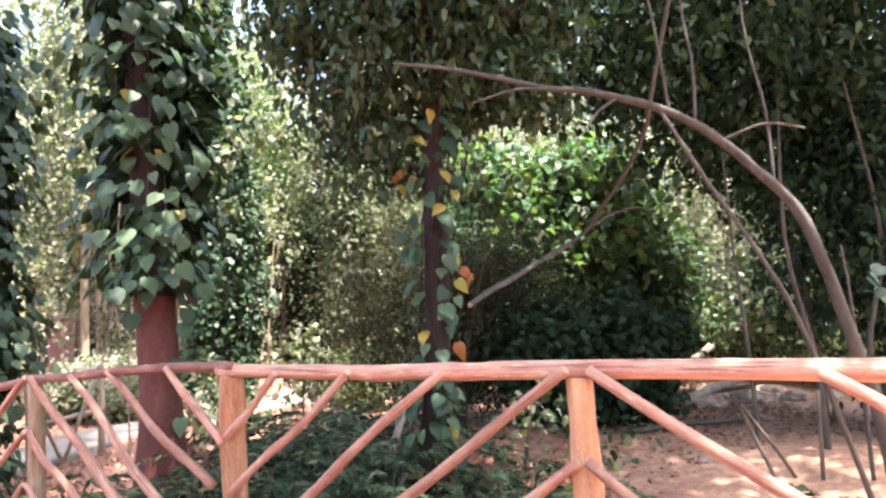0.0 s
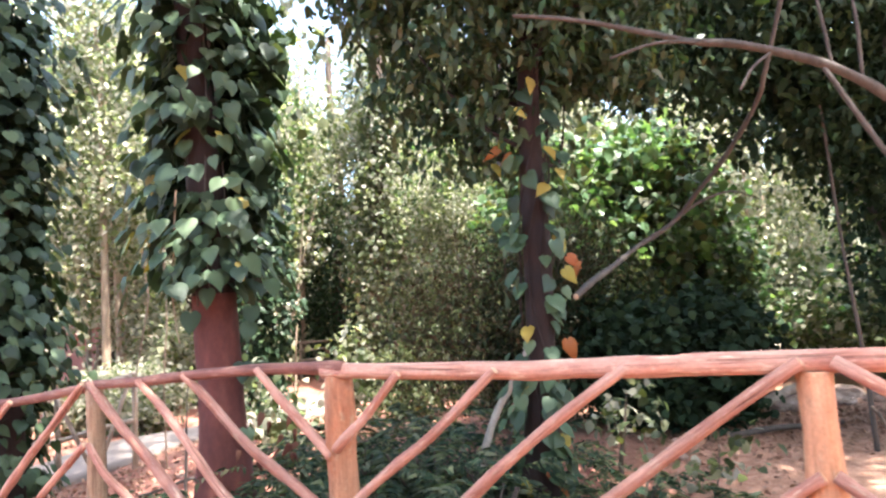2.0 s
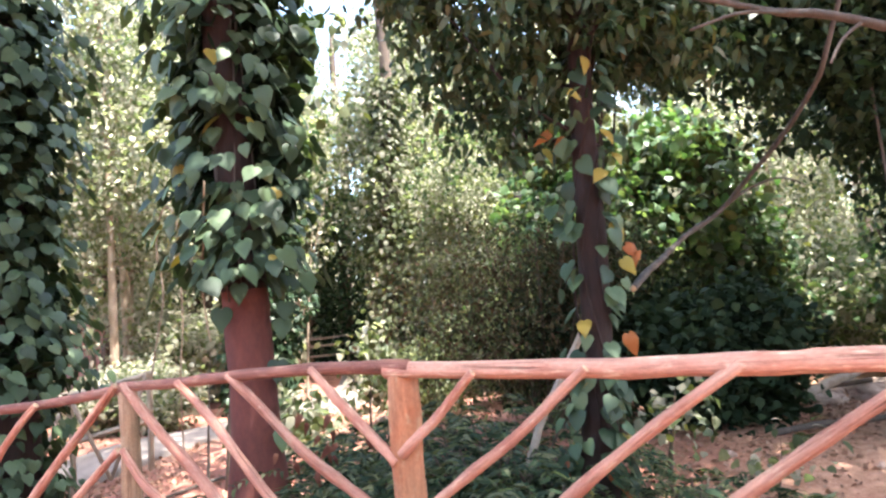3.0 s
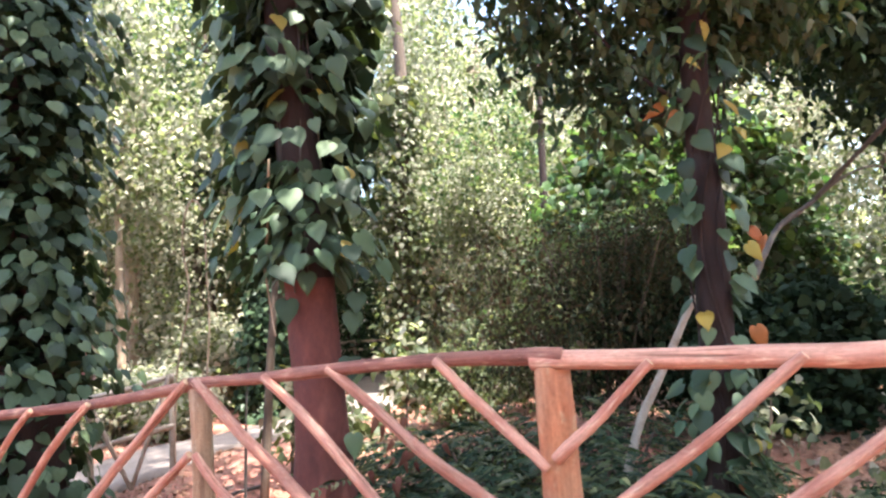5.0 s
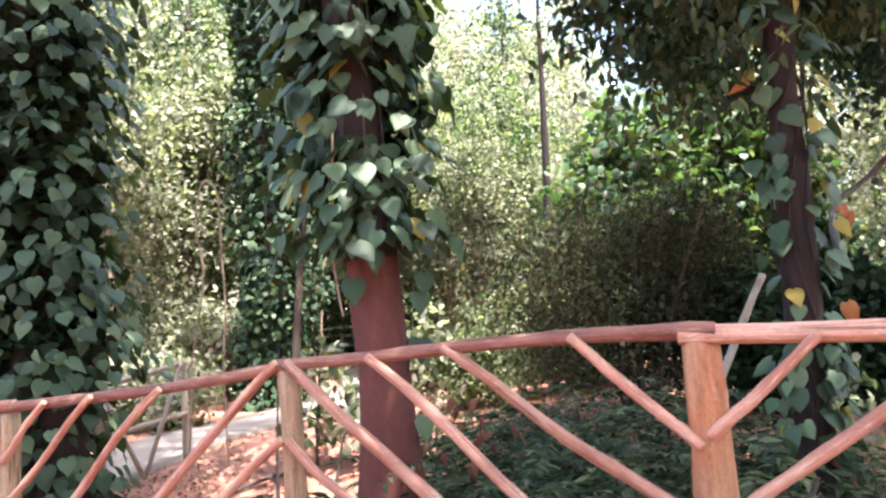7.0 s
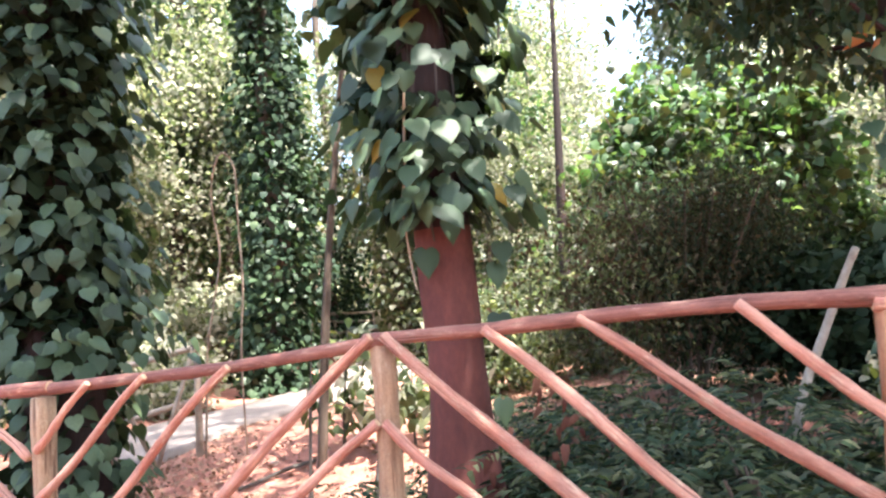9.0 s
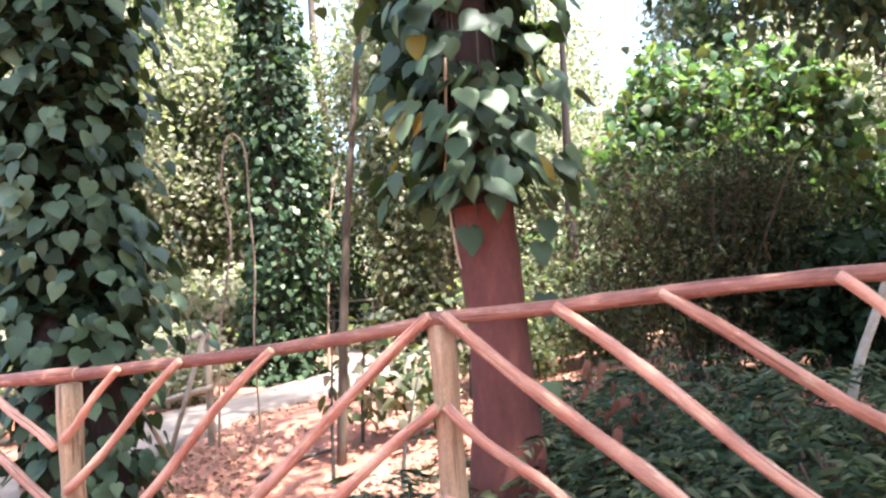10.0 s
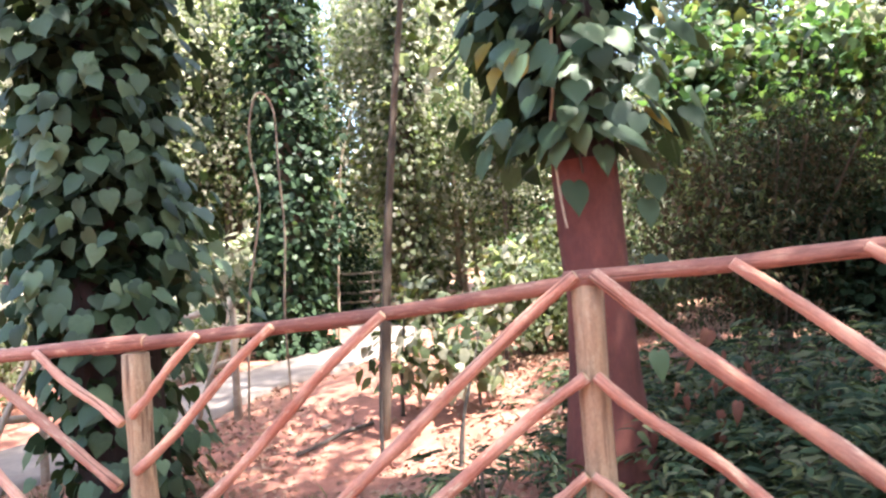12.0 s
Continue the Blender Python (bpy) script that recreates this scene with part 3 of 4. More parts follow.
# near-black leaf mass round the trunk, standing in for shade between vine leaves
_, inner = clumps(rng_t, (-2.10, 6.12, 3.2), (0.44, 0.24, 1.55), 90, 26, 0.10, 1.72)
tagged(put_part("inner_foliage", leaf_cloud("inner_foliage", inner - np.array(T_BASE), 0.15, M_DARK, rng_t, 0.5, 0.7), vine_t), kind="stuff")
stems = []
for k in range(4):
    a0 = rv.uniform(-2.8, 0.2)
    stems.append(([t_axis(z) - TB + Vector((math.cos(a0 + 0.25 * math.sin(z * 2 + k)), math.sin(a0 + 0.25 * math.sin(z * 2 + k)), 0)) * (0.155 - 0.01 * z + 0.03 * (z > 1.4)) for z in np.linspace(1.45 + 0.1 * k, 4.8, 14)], (0.006, 0.009)))
put_part("hanging_stem", tube_mesh("hanging_stem", [p - TB for p in curve_points([(-2.31, 5.68, 2.30), (-2.325, 5.68, 2.03), (-2.331, 5.68, 1.843), (-2.358, 5.68, 1.656), (-2.342, 5.68, 1.469), (-2.319, 5.68, 1.268), (-2.305, 5.68, 1.187)], 4)], (0.008, 0.006), M_PALE_BARK, 6, 0.15, 17, 3), vine_t, "pale bare stem hanging loose")
put_part("stem", join_tubes("stem", stems, M_BRANCH, 5), vine_t, "thin brown climbing stems")

# the tree wholly wrapped in leaves
V_BASE, V_TOP = (-4.77, 7.945, -0.60), (-5.00, 8.05, 9.0)
v_axis = trunk_axis(V_BASE, V_TOP)
VB = Vector(V_BASE)
tree_v = thing("tree", "tall dark-barked tree hidden under climbing leaves", "tree", V_BASE)
put_part("trunk", tube_mesh("trunk", [v_axis(z) - VB for z in np.linspace(-0.9, 9, 20)], (0.30, 0.16), M_DARK_BARK, 16, 0.1, 4, 3), tree_v)
rng_v = np.random.default_rng(12)
# unseen crown, shifted sunward and thinned to regulate light on the column
cc, pts = clumps(rng_v, (-5.2, 6.4, 8.6), (2.6, 2.4, 1.9), 56, 90, 0.32)
put_part("crown", leaf_cloud("crown", pts - np.array(V_BASE), 0.16, M_CANOPY, rng_v, fine=False), tree_v)
put_part("branchwork", join_tubes("branchwork", [([p - VB for p in l], r) for l, r in crown_lines(v_axis(6.4), cc, rng_v, 16, 0.06)], M_BARK), tree_v)["kind"] = "stuff"
vine_v = thing("climbing_vine", "dense column of dark green heart-shaped vine leaves", "vine", V_BASE, "climbing vines")
near, rest = [], []
for k in range(1780):
    z = -0.50 + 5.6 * rv.random()
    if 0.50 < z < 0.80 and rv.random() < 0.5:
        continue
    if z < 0.5 and rv.random() < 0.25:
        continue
    ang = rv.uniform(0, 2 * math.pi)
    full = 0.69 + 0.10 * math.sin(z * 2.1) + 0.06 * math.sin(3 * ang + z * 3) if z > 0.7 else 0.50
    m = Matrix.Translation(-VB) @ vine_pose(rv, v_axis, z, ang, full * rv.uniform(0.66, 1.22), rv.uniform(0.105, 0.175))
    front = math.cos(ang - math.atan2(-0.92, 0.38)) > 0.15
    (near if front and len(near) < 298 and z < 3.3 and rv.random() < 0.62 else rest).append(m)
for k, m in enumerate(near):
    put_part("leaf", LEAVES[k % 4], vine_v, "", m)
tagged(put_part("foliage", joined_leaves("foliage", rest, LEAVES, M_VINE_REST), vine_v), kind="stuff")
# near-black core of leaves that gives the column its shaded gaps
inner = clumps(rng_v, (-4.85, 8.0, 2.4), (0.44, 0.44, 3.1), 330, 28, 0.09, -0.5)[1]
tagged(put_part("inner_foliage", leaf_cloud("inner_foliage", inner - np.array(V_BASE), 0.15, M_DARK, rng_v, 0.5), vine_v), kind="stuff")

# the slim tree with a dark drooping crown
M_BASE, M_TOP = (0.045, 4.918, -0.25), (0.50, 4.98, 7.5)
m_axis = trunk_axis(M_BASE, M_TOP)
MB = Vector(M_BASE)
tree_m = thing("tree", "slim red-brown tree with a dark drooping leafy crown", "tree", M_BASE)
put_part("trunk", tube_mesh("trunk", [m_axis(z) - MB + Vector((0.03 * math.sin(z * 1.7), 0, 0)) for z in np.linspace(-0.6, 7.5, 25)], [0.072 + 0.030 * (1 - smooth(0.0, 1.0, z)) + 0.02 * (1 - smooth(1.0, 3.0, z)) - 0.004 * max(0.0, z - 2.0) for z in np.linspace(-0.6, 7.5, 25)], M_DARK_BARK, 14, 0.12, 6, 3), tree_m)
rng_m = np.random.default_rng(13)
cc, pts = clumps(rng_m, (-0.05, 5.2, 3.85), (1.2, 0.75, 1.65), 165, 120, 0.17, 2.2)
# three unseen leaf masses overhead, added to shade fence, bushes and earth
_, pts_up = clumps(rng_m, (0.8, 1.6, 7.9), (2.8, 3.1, 1.6), 150, 90, 0.34)
_, pts_far = clumps(rng_m, (2.0, 5.6, 8.6), (1.7, 1.4, 1.1), 46, 90, 0.34)
_, pts_side = clumps(rng_m, (5.0, 3.7, 8.8), (2.3, 2.8, 0.8), 82, 80, 0.34)
pts_up = np.concatenate([pts_up, pts_far, pts_side])
_, lobe = clumps(rng_m, (0.75, 5.25, 3.9), (0.75, 0.65, 1.15), 62, 115, 0.18, 2.75)
_, collar = clumps(rng_m, (0.16, 4.72, 3.6), (0.40, 0.25, 0.85), 26, 80, 0.15, 2.8)
pts = np.concatenate([pts, lobe, collar])
put_part("crown", leaf_cloud("crown", pts - np.array(M_BASE), 0.10, M_CANOPY, rng_m, 0.22, 0.75, None, (M_SHRUB, M_CANOPY)), tree_m)
put_part("upper_crown", leaf_cloud("upper_crown", pts_up - np.array(M_BASE), 0.15, M_CANOPY, rng_m, fine=False), tree_m)
put_part("branchwork", join_tubes("branchwork", [([p - MB for p in l], r) for z in np.arange(2.3, 5.6, 0.3) for l, r in crown_lines(m_axis(z), cc[np.abs(cc[:, 2] - z - 0.4) < 0.7], rng_m, 3, 0.018)], M_DARK_BARK, 5), tree_m)["kind"] = "stuff"
vine_m = thing("climbing_vine", "sparse vine with round green and orange leaves on a slim trunk", "vine", M_BASE, "climbing vines")
for k in range(175):
    z = rv.uniform(-0.15, 2.75) if k % 3 else rv.uniform(-0.2, 0.9)
    ang = -1.8 + rv.choice((-1.2, 1.0)) * rv.uniform(0.3, 1.25)
    m = Matrix.Translation(-MB) @ vine_pose(rv, m_axis, z, ang, rv.uniform(0.10, 0.24), rv.uniform(0.085, 0.145))
    kind = "orange" if k % 71 == 2 else ("yellow" if k % 17 == 5 else "")
    put_part("leaf", ORANGE[k % 2] if kind == "orange" else YELLOW[k % 2] if kind == "yellow" else LEAVES[k % 4], vine_m, (kind + " withered leaf") if kind else "", m)
for p, s, col in [((0.33, 4.80, 1.60), 0.12, 0), ((0.40, 4.80, 1.56), 0.11, 0), ((0.30, 4.78, 1.52), 0.12, 1), ((0.28, 4.76, 1.08), 0.14, 0), ((-0.04, 4.93, 2.34), 0.12, 0), ((0.04, 4.90, 2.29), 0.10, 0), ((-0.07, 4.95, 2.24), 0.10, 1), ((0.05, 4.76, 2.55), 0.10, 1), ((0.16, 4.74, 2.74), 0.11, 1), ((0.27, 4.80, 1.74), 0.12, 1), ((0.22, 4.78, 0.50), 0.13, 1), ((0.10, 4.74, 0.30), 0.12, 0)]:
    put_part("leaf", (ORANGE if col == 0 else YELLOW)[int(p[2] * 10) % 2], vine_m, "orange withered leaf" if col == 0 else "yellowed leaf", leaf_matrix(Vector(p) - MB, (rv.gauss(0, 0.5), -0.2, -0.6), (rv.gauss(0, 0.4), -1, 0.4), s))
put_part("stem", join_tubes("stem", [([m_axis(z) - MB + Vector((math.cos(a + math.sin(z * 3)), math.sin(a + math.sin(z * 3)), 0)) * 0.10 for z in np.linspace(-0.2, 2.6, 14)], (0.009, 0.006)) for a in (-2.6, -1.4, -0.5)], M_DARK_BARK, 5), vine_m)


# ---- arching branches and the thicket at the bend ----
arch = thing("arching_branch", "long bare grey-brown branch arching over the earth", "branch", (3.35, 5.3, 0.0))
AB = Vector(arch.location)
ARCH = [(2.80, 3.85, -0.1), (2.66, 3.80, 0.35), (2.56, 3.76, 0.72), (2.44, 3.74, 1.08), (2.31, 3.72, 1.48), (2.17, 3.72, 1.81), (1.94, 3.72, 2.05), (1.68, 3.72, 2.27), (1.39, 3.72, 2.42), (0.99, 3.74, 2.53), (0.75, 3.76, 2.56), (0.52, 3.78, 2.62), (0.17, 3.80, 2.70), (-0.12, 3.85, 2.75)]
put_part("limb", tube_mesh("limb", [p - AB for p in curve_points(ARCH, 5)], (0.046, 0.009), M_BRANCH, 12, 0.13, 8, 5), arch)
put_part("limb", tube_mesh("limb", [p - AB for p in curve_points([(1.40, 3.72, 2.40), (1.62, 3.68, 1.98), (1.86, 3.65, 1.58), (2.07, 3.65, 1.18), (2.32, 3.70, 0.55), (2.55, 3.75, -0.1)], 5)], (0.012, 0.017), M_BRANCH, 8, 0.1, 10, 3), arch)
for k, line in enumerate([
        [(1.45, 3.72, 2.38), (1.43, 3.74, 2.70), (1.41, 3.80, 3.10), (1.34, 3.9, 3.9)], [(1.60, 3.72, 2.32), (1.62, 3.74, 2.70), (1.61, 3.80, 3.10), (1.70, 3.9, 3.9)],
        [(2.05, 3.72, 1.94), (2.06, 3.76, 2.40), (2.02, 3.85, 3.00), (2.10, 3.95, 3.8)], [(0.80, 3.75, 2.55), (0.55, 3.72, 2.54), (0.30, 3.7, 2.46)],
        [(1.15, 3.73, 2.49), (1.02, 3.70, 2.40), (0.93, 3.68, 2.28)], [(1.75, 3.72, 2.22), (1.98, 3.66, 2.30), (2.2, 3.62, 2.26)]]):
    put_part("twig", tube_mesh("twig", [p - AB for p in curve_points(line, 4)], (0.010, 0.006), M_BRANCH, 6, 0.1, 30 + k), arch)
snag = thing("broken_branch", "crooked grey branch hanging among leaves, its broken end pale", "branch", (1.95, 4.6, 3.6))
SB = Vector(snag.location)
put_part("limb", tube_mesh("limb", [p - SB for p in curve_points([(0.40, 4.92, 1.345), (0.62, 5.20, 1.46), (0.90, 5.55, 1.575), (1.27, 5.95, 1.755), (1.52, 6.02, 1.88), (1.66, 5.98, 2.00), (1.72, 5.85, 2.12), (1.84, 5.50, 2.38), (1.90, 5.15, 2.66), (1.88, 4.95, 2.86), (1.95, 4.6, 3.6)], 5)], (0.024, 0.016), M_BRANCH, 10, 0.14, 9, 6, M_CUT), snag)
put_part("twig", tube_mesh("twig", [p - SB for p in curve_points([(1.62, 5.99, 1.96), (1.85, 6.0, 2.10), (2.15, 6.05, 2.18), (2.4, 6.1, 2.12)], 4)], (0.013, 0.006), M_BRANCH, 7, 0.12, 37), snag)

thicket = thing("thicket", "dense dark thicket of leafy stems beside the bare earth", "shrub", (4.0, 6.4, 0.0))
HB = np.array((4.0, 6.4, 0.0))
rng_h = np.random.default_rng(21)
_, p1 = clumps(rng_h, (4.95, 6.6, 2.9), (1.55, 1.3, 2.2), 260, 75, 0.22, 0.9)
_, p2 = clumps(rng_h, (2.9, 6.3, 4.1), (1.9, 1.2, 1.3), 135, 70, 0.22, 2.4)
_, p4 = clumps(rng_h, (3.0, 6.3, 3.3), (0.9, 0.7, 1.0), 55, 60, 0.18, 2.3)
_, p5 = clumps(rng_h, (1.4, 6.3, 3.7), (0.75, 0.5, 0.65), 14, 60, 0.2, 3.0)
_, p6 = clumps(rng_h, (4.5, 5.0, 4.6), (1.0, 0.9, 0.6), 42, 75, 0.22, 3.2)
_, p7 = clumps(rng_h, (4.1, 8.1, 4.35), (0.95, 0.8, 1.1), 60, 70, 0.22, 3.0)
_, p3 = clumps(rng_h, (5.0, 5.6, 1.2), (1.2, 0.9, 1.2), 80, 60, 0.2, 0.05)
# mostly the near-black leaf, so the canopy's shade sits in its colour
put_part("crown", leaf_cloud("crown", np.concatenate([p1, p3, p4, p5, p6, p7]) - HB, 0.115, M_DARK, rng_h, 0.27, 0.6, None, (M_DARK, M_DARK, M_CANOPY)), thicket)
put_part("crown", leaf_cloud("crown", p2 - HB, 0.115, M_DARK, rng_h, 0.26, 0.6, None, (M_DARK, M_CANOPY, M_DARK)), thicket)
put_part("limb", tube_mesh("limb", [p - Vector(HB) for p in curve_points([(4.05, 6.4, -0.1), (4.1, 6.7, 1.6), (4.0, 7.4, 3.0), (4.1, 8.1, 4.4)], 5)], (0.05, 0.015), M_BRANCH, 9, 0.1, 39, 3), thicket)
for k in range(6):
    x = 3.05 + 0.46 * k + rv.uniform(-0.1, 0.1)
    y = 5.45 + rv.uniform(-0.15, 0.5)
    pts = curve_points([(x, y, float(ground_z(x, y)) - 0.05), (x - 0.05 + rv.uniform(-.1, .1), y + 0.05, 0.8), (x + rv.uniform(-0.2, 0.15), y + 0.1, 1.8), (x + rv.uniform(-0.3, 0.3), y + 0.2, 3.4)], 5)
    put_part("stem", tube_mesh("stem", [p - Vector(HB) for p in pts], (rv.uniform(0.018, 0.034), 0.010), M_BRANCH, 8, 0.1, 40 + k, 2), thicket, "bare upright stem")

for k in range(5):
    p = Vector((3.34 + rv.gauss(0, 0.08), 4.62 + rv.gauss(0, 0.08), 1.10 + 0.5 * rv.random()))
    put_part("leaf", LEAVES[k % 4], thicket, "broad grey-green leaf", leaf_matrix(p - Vector(HB), (rv.gauss(-0.3, 0.4), -0.3, -0.5), (rv.gauss(0, 0.3), -0.6, 0.8), rv.uniform(0.10, 0.14)))
put_part("stem", tube_mesh("stem", [p - Vector(HB) for p in curve_points([(3.25, 4.75, -0.05), (3.2, 4.7, 0.7), (3.1, 4.6, 1.3), (3.05, 4.58, 1.65)], 4)], (0.016, 0.006), M_BRANCH, 7, 0.1, 70), thicket)

pole_stick = thing("leaning_pole", "bleached bare pole leaning beside the slim tree", "pole", (-0.36, 5.52, -0.28))
put_part("shaft", tube_mesh("shaft", [Vector(p) - Vector((-0.36, 5.52, -0.28)) for p in curve_points([(-0.36, 5.52, -0.32), (-0.13, 5.52, 0.43), (0.06, 5.54, 0.76), (0.25, 5.56, 1.08), (0.37, 5.57, 1.27)], 4)], (0.030, 0.022), M_WHITEWOOD, 9, 0.1, 15, 2, M_CUT), pole_stick)


# ---- shrubs ----
def shrub(name, label, at, parts, stems=6, height=1.0, seed=0, stem_mat=None, group=""):
    """A shrub: several stems and leaf masses. parts: centre offset, radii, clumps, leaves each, spread, leaf size, material, slim, hang, extra."""
    rng = np.random.default_rng(seed)
    x, y = at
    z = float(ground_z(x, y))
    ob = thing(name, label, "shrub", (x, y, z), group)
    for c, radii, count, each, spread, size, mat, slim, hang_, extra in parts:
        _, pts = clumps(rng, c, radii, count, each, spread, 0.03)
        put_part("foliage", leaf_cloud("foliage", pts, size, mat, rng, slim, hang_, None, extra), ob)
    lines = []
    for k in range(stems):
        a = rng.uniform(0, 6.28)
        sp = rng.uniform(0.15, 0.5) * height
        lines.append((curve_points([(0.12 * math.cos(a), 0.12 * math.sin(a), -0.08), (sp * 0.5 * math.cos(a), sp * 0.5 * math.sin(a), height * 0.5), (sp * math.cos(a), sp * math.sin(a), height)], 4), (0.02, 0.007)))
    put_part("stemwork", join_tubes("stemwork", lines, stem_mat or M_BARK, 6), ob)["kind"] = "stuff"
    return ob


shrub("dark_bush", "low rounded bush with dark glossy leaves on bare earth", (2.05, 7.35),
      [((0, 0, 0.75), (1.05, 0.75, 0.62), 170, 60, 0.12, 0.10, M_DARK, 0.45, 0.3, (M_DARK,)), ((0, 0, 0.35), (0.9, 0.6, 0.4), 60, 40, 0.12, 0.10, M_DARK, 0.45, 0.3, ())], 9, 0.9, 31)
shrub("dry_bush", "tall dusky bush with fine brown and dark green leaves", (0.55, 7.9),
      [((0.25, 0, 1.30), (0.85, 0.6, 0.62), 85, 130, 0.24, 0.062, M_DUSK, 0.16, 0.25, (M_DARK, M_DUSK)), ((0.55, 0.1, 1.95), (0.55, 0.5, 0.42), 26, 110, 0.27, 0.060, M_SHRUB, 0.16, 0.25, (M_DUSK, M_DARK)),
       ((-0.85, -0.1, 1.10), (0.75, 0.5, 0.62), 46, 95, 0.26, 0.072, M_DRY, 0.20, 0.3, (M_SHRUB, M_DUSK, M_FOREST)), ((-0.35, 0.2, 1.75), (0.45, 0.4, 0.40), 16, 100, 0.26, 0.065, M_DRY, 0.18, 0.2, (M_SHRUB, M_FOREST)),
       ((1.25, 0.1, 1.35), (0.35, 0.4, 0.55), 14, 90, 0.24, 0.065, M_SHRUB, 0.18, 0.25, (M_DARK, M_FOREST)), ((0.35, 0.1, 0.80), (0.95, 0.6, 0.70), 110, 80, 0.17, 0.065, M_DARK, 0.2, 0.3, (M_DARK, M_DUSK))], 16, 1.9, 32)
shrub("green_bush", "leafy young tree with broad fresh green leaves", (2.3, 9.8),
      [((0, 0, 2.55), (1.9, 1.1, 1.25), 210, 60, 0.22, 0.165, M_BRIGHT, 0.40, 0.45, (M_SHRUB, M_BRIGHT)), ((1.3, 0.3, 1.3), (1.2, 0.9, 1.1), 80, 60, 0.2, 0.135, M_BRIGHT, 0.40, 0.4, (M_SHRUB, M_CANOPY))], 10, 3.2, 33)
FERNY = "low spreading shrub with fine layered leaves behind the fence"
for k, (x, y, s) in enumerate([(-0.55, 5.3, 1.35), (-1.05, 5.75, 1.3), (-0.95, 4.75, 1.15), (-0.35, 4.6, 1.1), (-0.2, 5.9, 1.35), (0.75, 5.1, 0.8), (-1.5, 5.1, 0.9), (-1.55, 6.6, 1.0), (-0.6, 6.4, 1.3), (1.15, 4.2, 0.7), (1.9, 3.9, 0.7), (-2.75, 5.9, 0.6), (-1.9, 5.3, 0.6), (-0.1, 5.25, 1.15), (0.25, 4.5, 0.8), (-1.15, 6.9, 1.1)]):
    ob = shrub("low_shrub", FERNY, (x, y), [], 5, 0.5 * s, 50 + k, None, "low shrubs behind the fence")
    rng = np.random.default_rng(500 + k)
    sprays, ways = [], []
    for j in range(int(95 * s * s) + 18):         # flat fronds of paired leaflets, one above another
        r, a, z = 0.72 * s * rng.random() ** 0.6, rng.uniform(0, 6.28), (0.05 + 0.58 * rng.random() ** 1.3) * s
        turn = a + rng.normal(0, 0.9)
        d, n = np.array([math.cos(turn), math.sin(turn)]), np.array([-math.sin(turn), math.cos(turn)])
        long, rise = rng.uniform(0.16, 0.34), rng.normal(0.05, 0.25)
        t = np.repeat(np.linspace(0.1, 1.0, 9), 2)
        side = np.tile([-1.0, 1.0], 9)
        sprays.append(np.column_stack([np.array([r * math.cos(a), r * math.sin(a)]) + np.outer(t * long, d),
                                       np.maximum(z + long * (rise * t - 0.35 * t * t) - 0.25 * r * r, 0.015)]))
        ways.append(np.column_stack([np.outer(np.ones(18), d) * 0.7 + np.outer(side, n) * 1.3, np.full(18, -0.15)]) * 3.2)
    put_part("foliage", leaf_cloud("foliage", np.concatenate(sprays), 0.095, M_SHRUB, rng, 0.13, 0.0, np.concatenate(ways), (M_DARK, M_DARK, M_FOREST, M_SHRUB)), ob)


# ---- woodland behind ----
def leaf_pillar(at, height, radius, seed, mat, extra, count):
    x, y = at
    z = float(ground_z(x, y))
    rng = np.random.default_rng(seed)
    ob = thing("vine_clad_tree", "far tree trunk thickly wrapped in dark climbing leaves", "tree", (x, y, z), "vine-clad trees")
    put_part("trunk", tube_mesh("trunk", [(0.10 * math.sin(k * 0.7 + seed), 0, k * 0.9 - 0.2) for k in range(14)], (0.26, 0.10), M_BARK, 10, 0.12, seed), ob)
    a, h = rng.uniform(0, 6.28, count), height * rng.random(count) ** 1.15
    lump = np.array([0.95 + 0.55 * noise.noise(Vector((math.cos(p) * 1.1, math.sin(p) * 1.1 + seed, q * 0.7))) for p, q in zip(a, h)])
    r = radius * lump * rng.uniform(0.35, 1.08, count) * (0.45 + 0.55 * smooth(height + 0.3, height * 0.45, h))
    pts = np.stack([r * np.cos(a) + 0.10 * np.sin(h * 0.78 + seed), r * np.sin(a), h], 1)
    put_part("foliage", leaf_cloud("foliage", pts, 0.15, mat, rng, 0.42, 0.7, np.stack([np.cos(a), np.sin(a), 0 * a], 1), extra), ob)
    return ob


leaf_pillar((-2.15, 23.5), 5.8, 1.45, 3, M_CANOPY, (M_DARK, M_CANOPY), 8500)
leaf_pillar((-3.45, 14.4), 9.0, 0.74, 5, M_DARK, (M_DARK, M_CANOPY, M_CANOPY), 8500)
leaf_pillar((-0.75, 17.2), 7.5, 0.7, 8, M_FOREST, (M_SHRUB, M_FOREST, M_HAZY_PALE), 6000)

shade = np.random.default_rng(64)
for ob, c in ((tree_t, (-1.8, 8.6, 10.6)), (tree_v, (-3.8, 7.2, 10.5))):      # unseen high boughs, added to dapple the footpath with shade
    _, pts = clumps(shade, c, (2.4, 1.9, 0.8), 30, 60, 0.34)
    put_part("high_bough", leaf_cloud("high_bough", pts - np.array(ob.location), 0.16, M_CANOPY, shade, fine=False), ob)


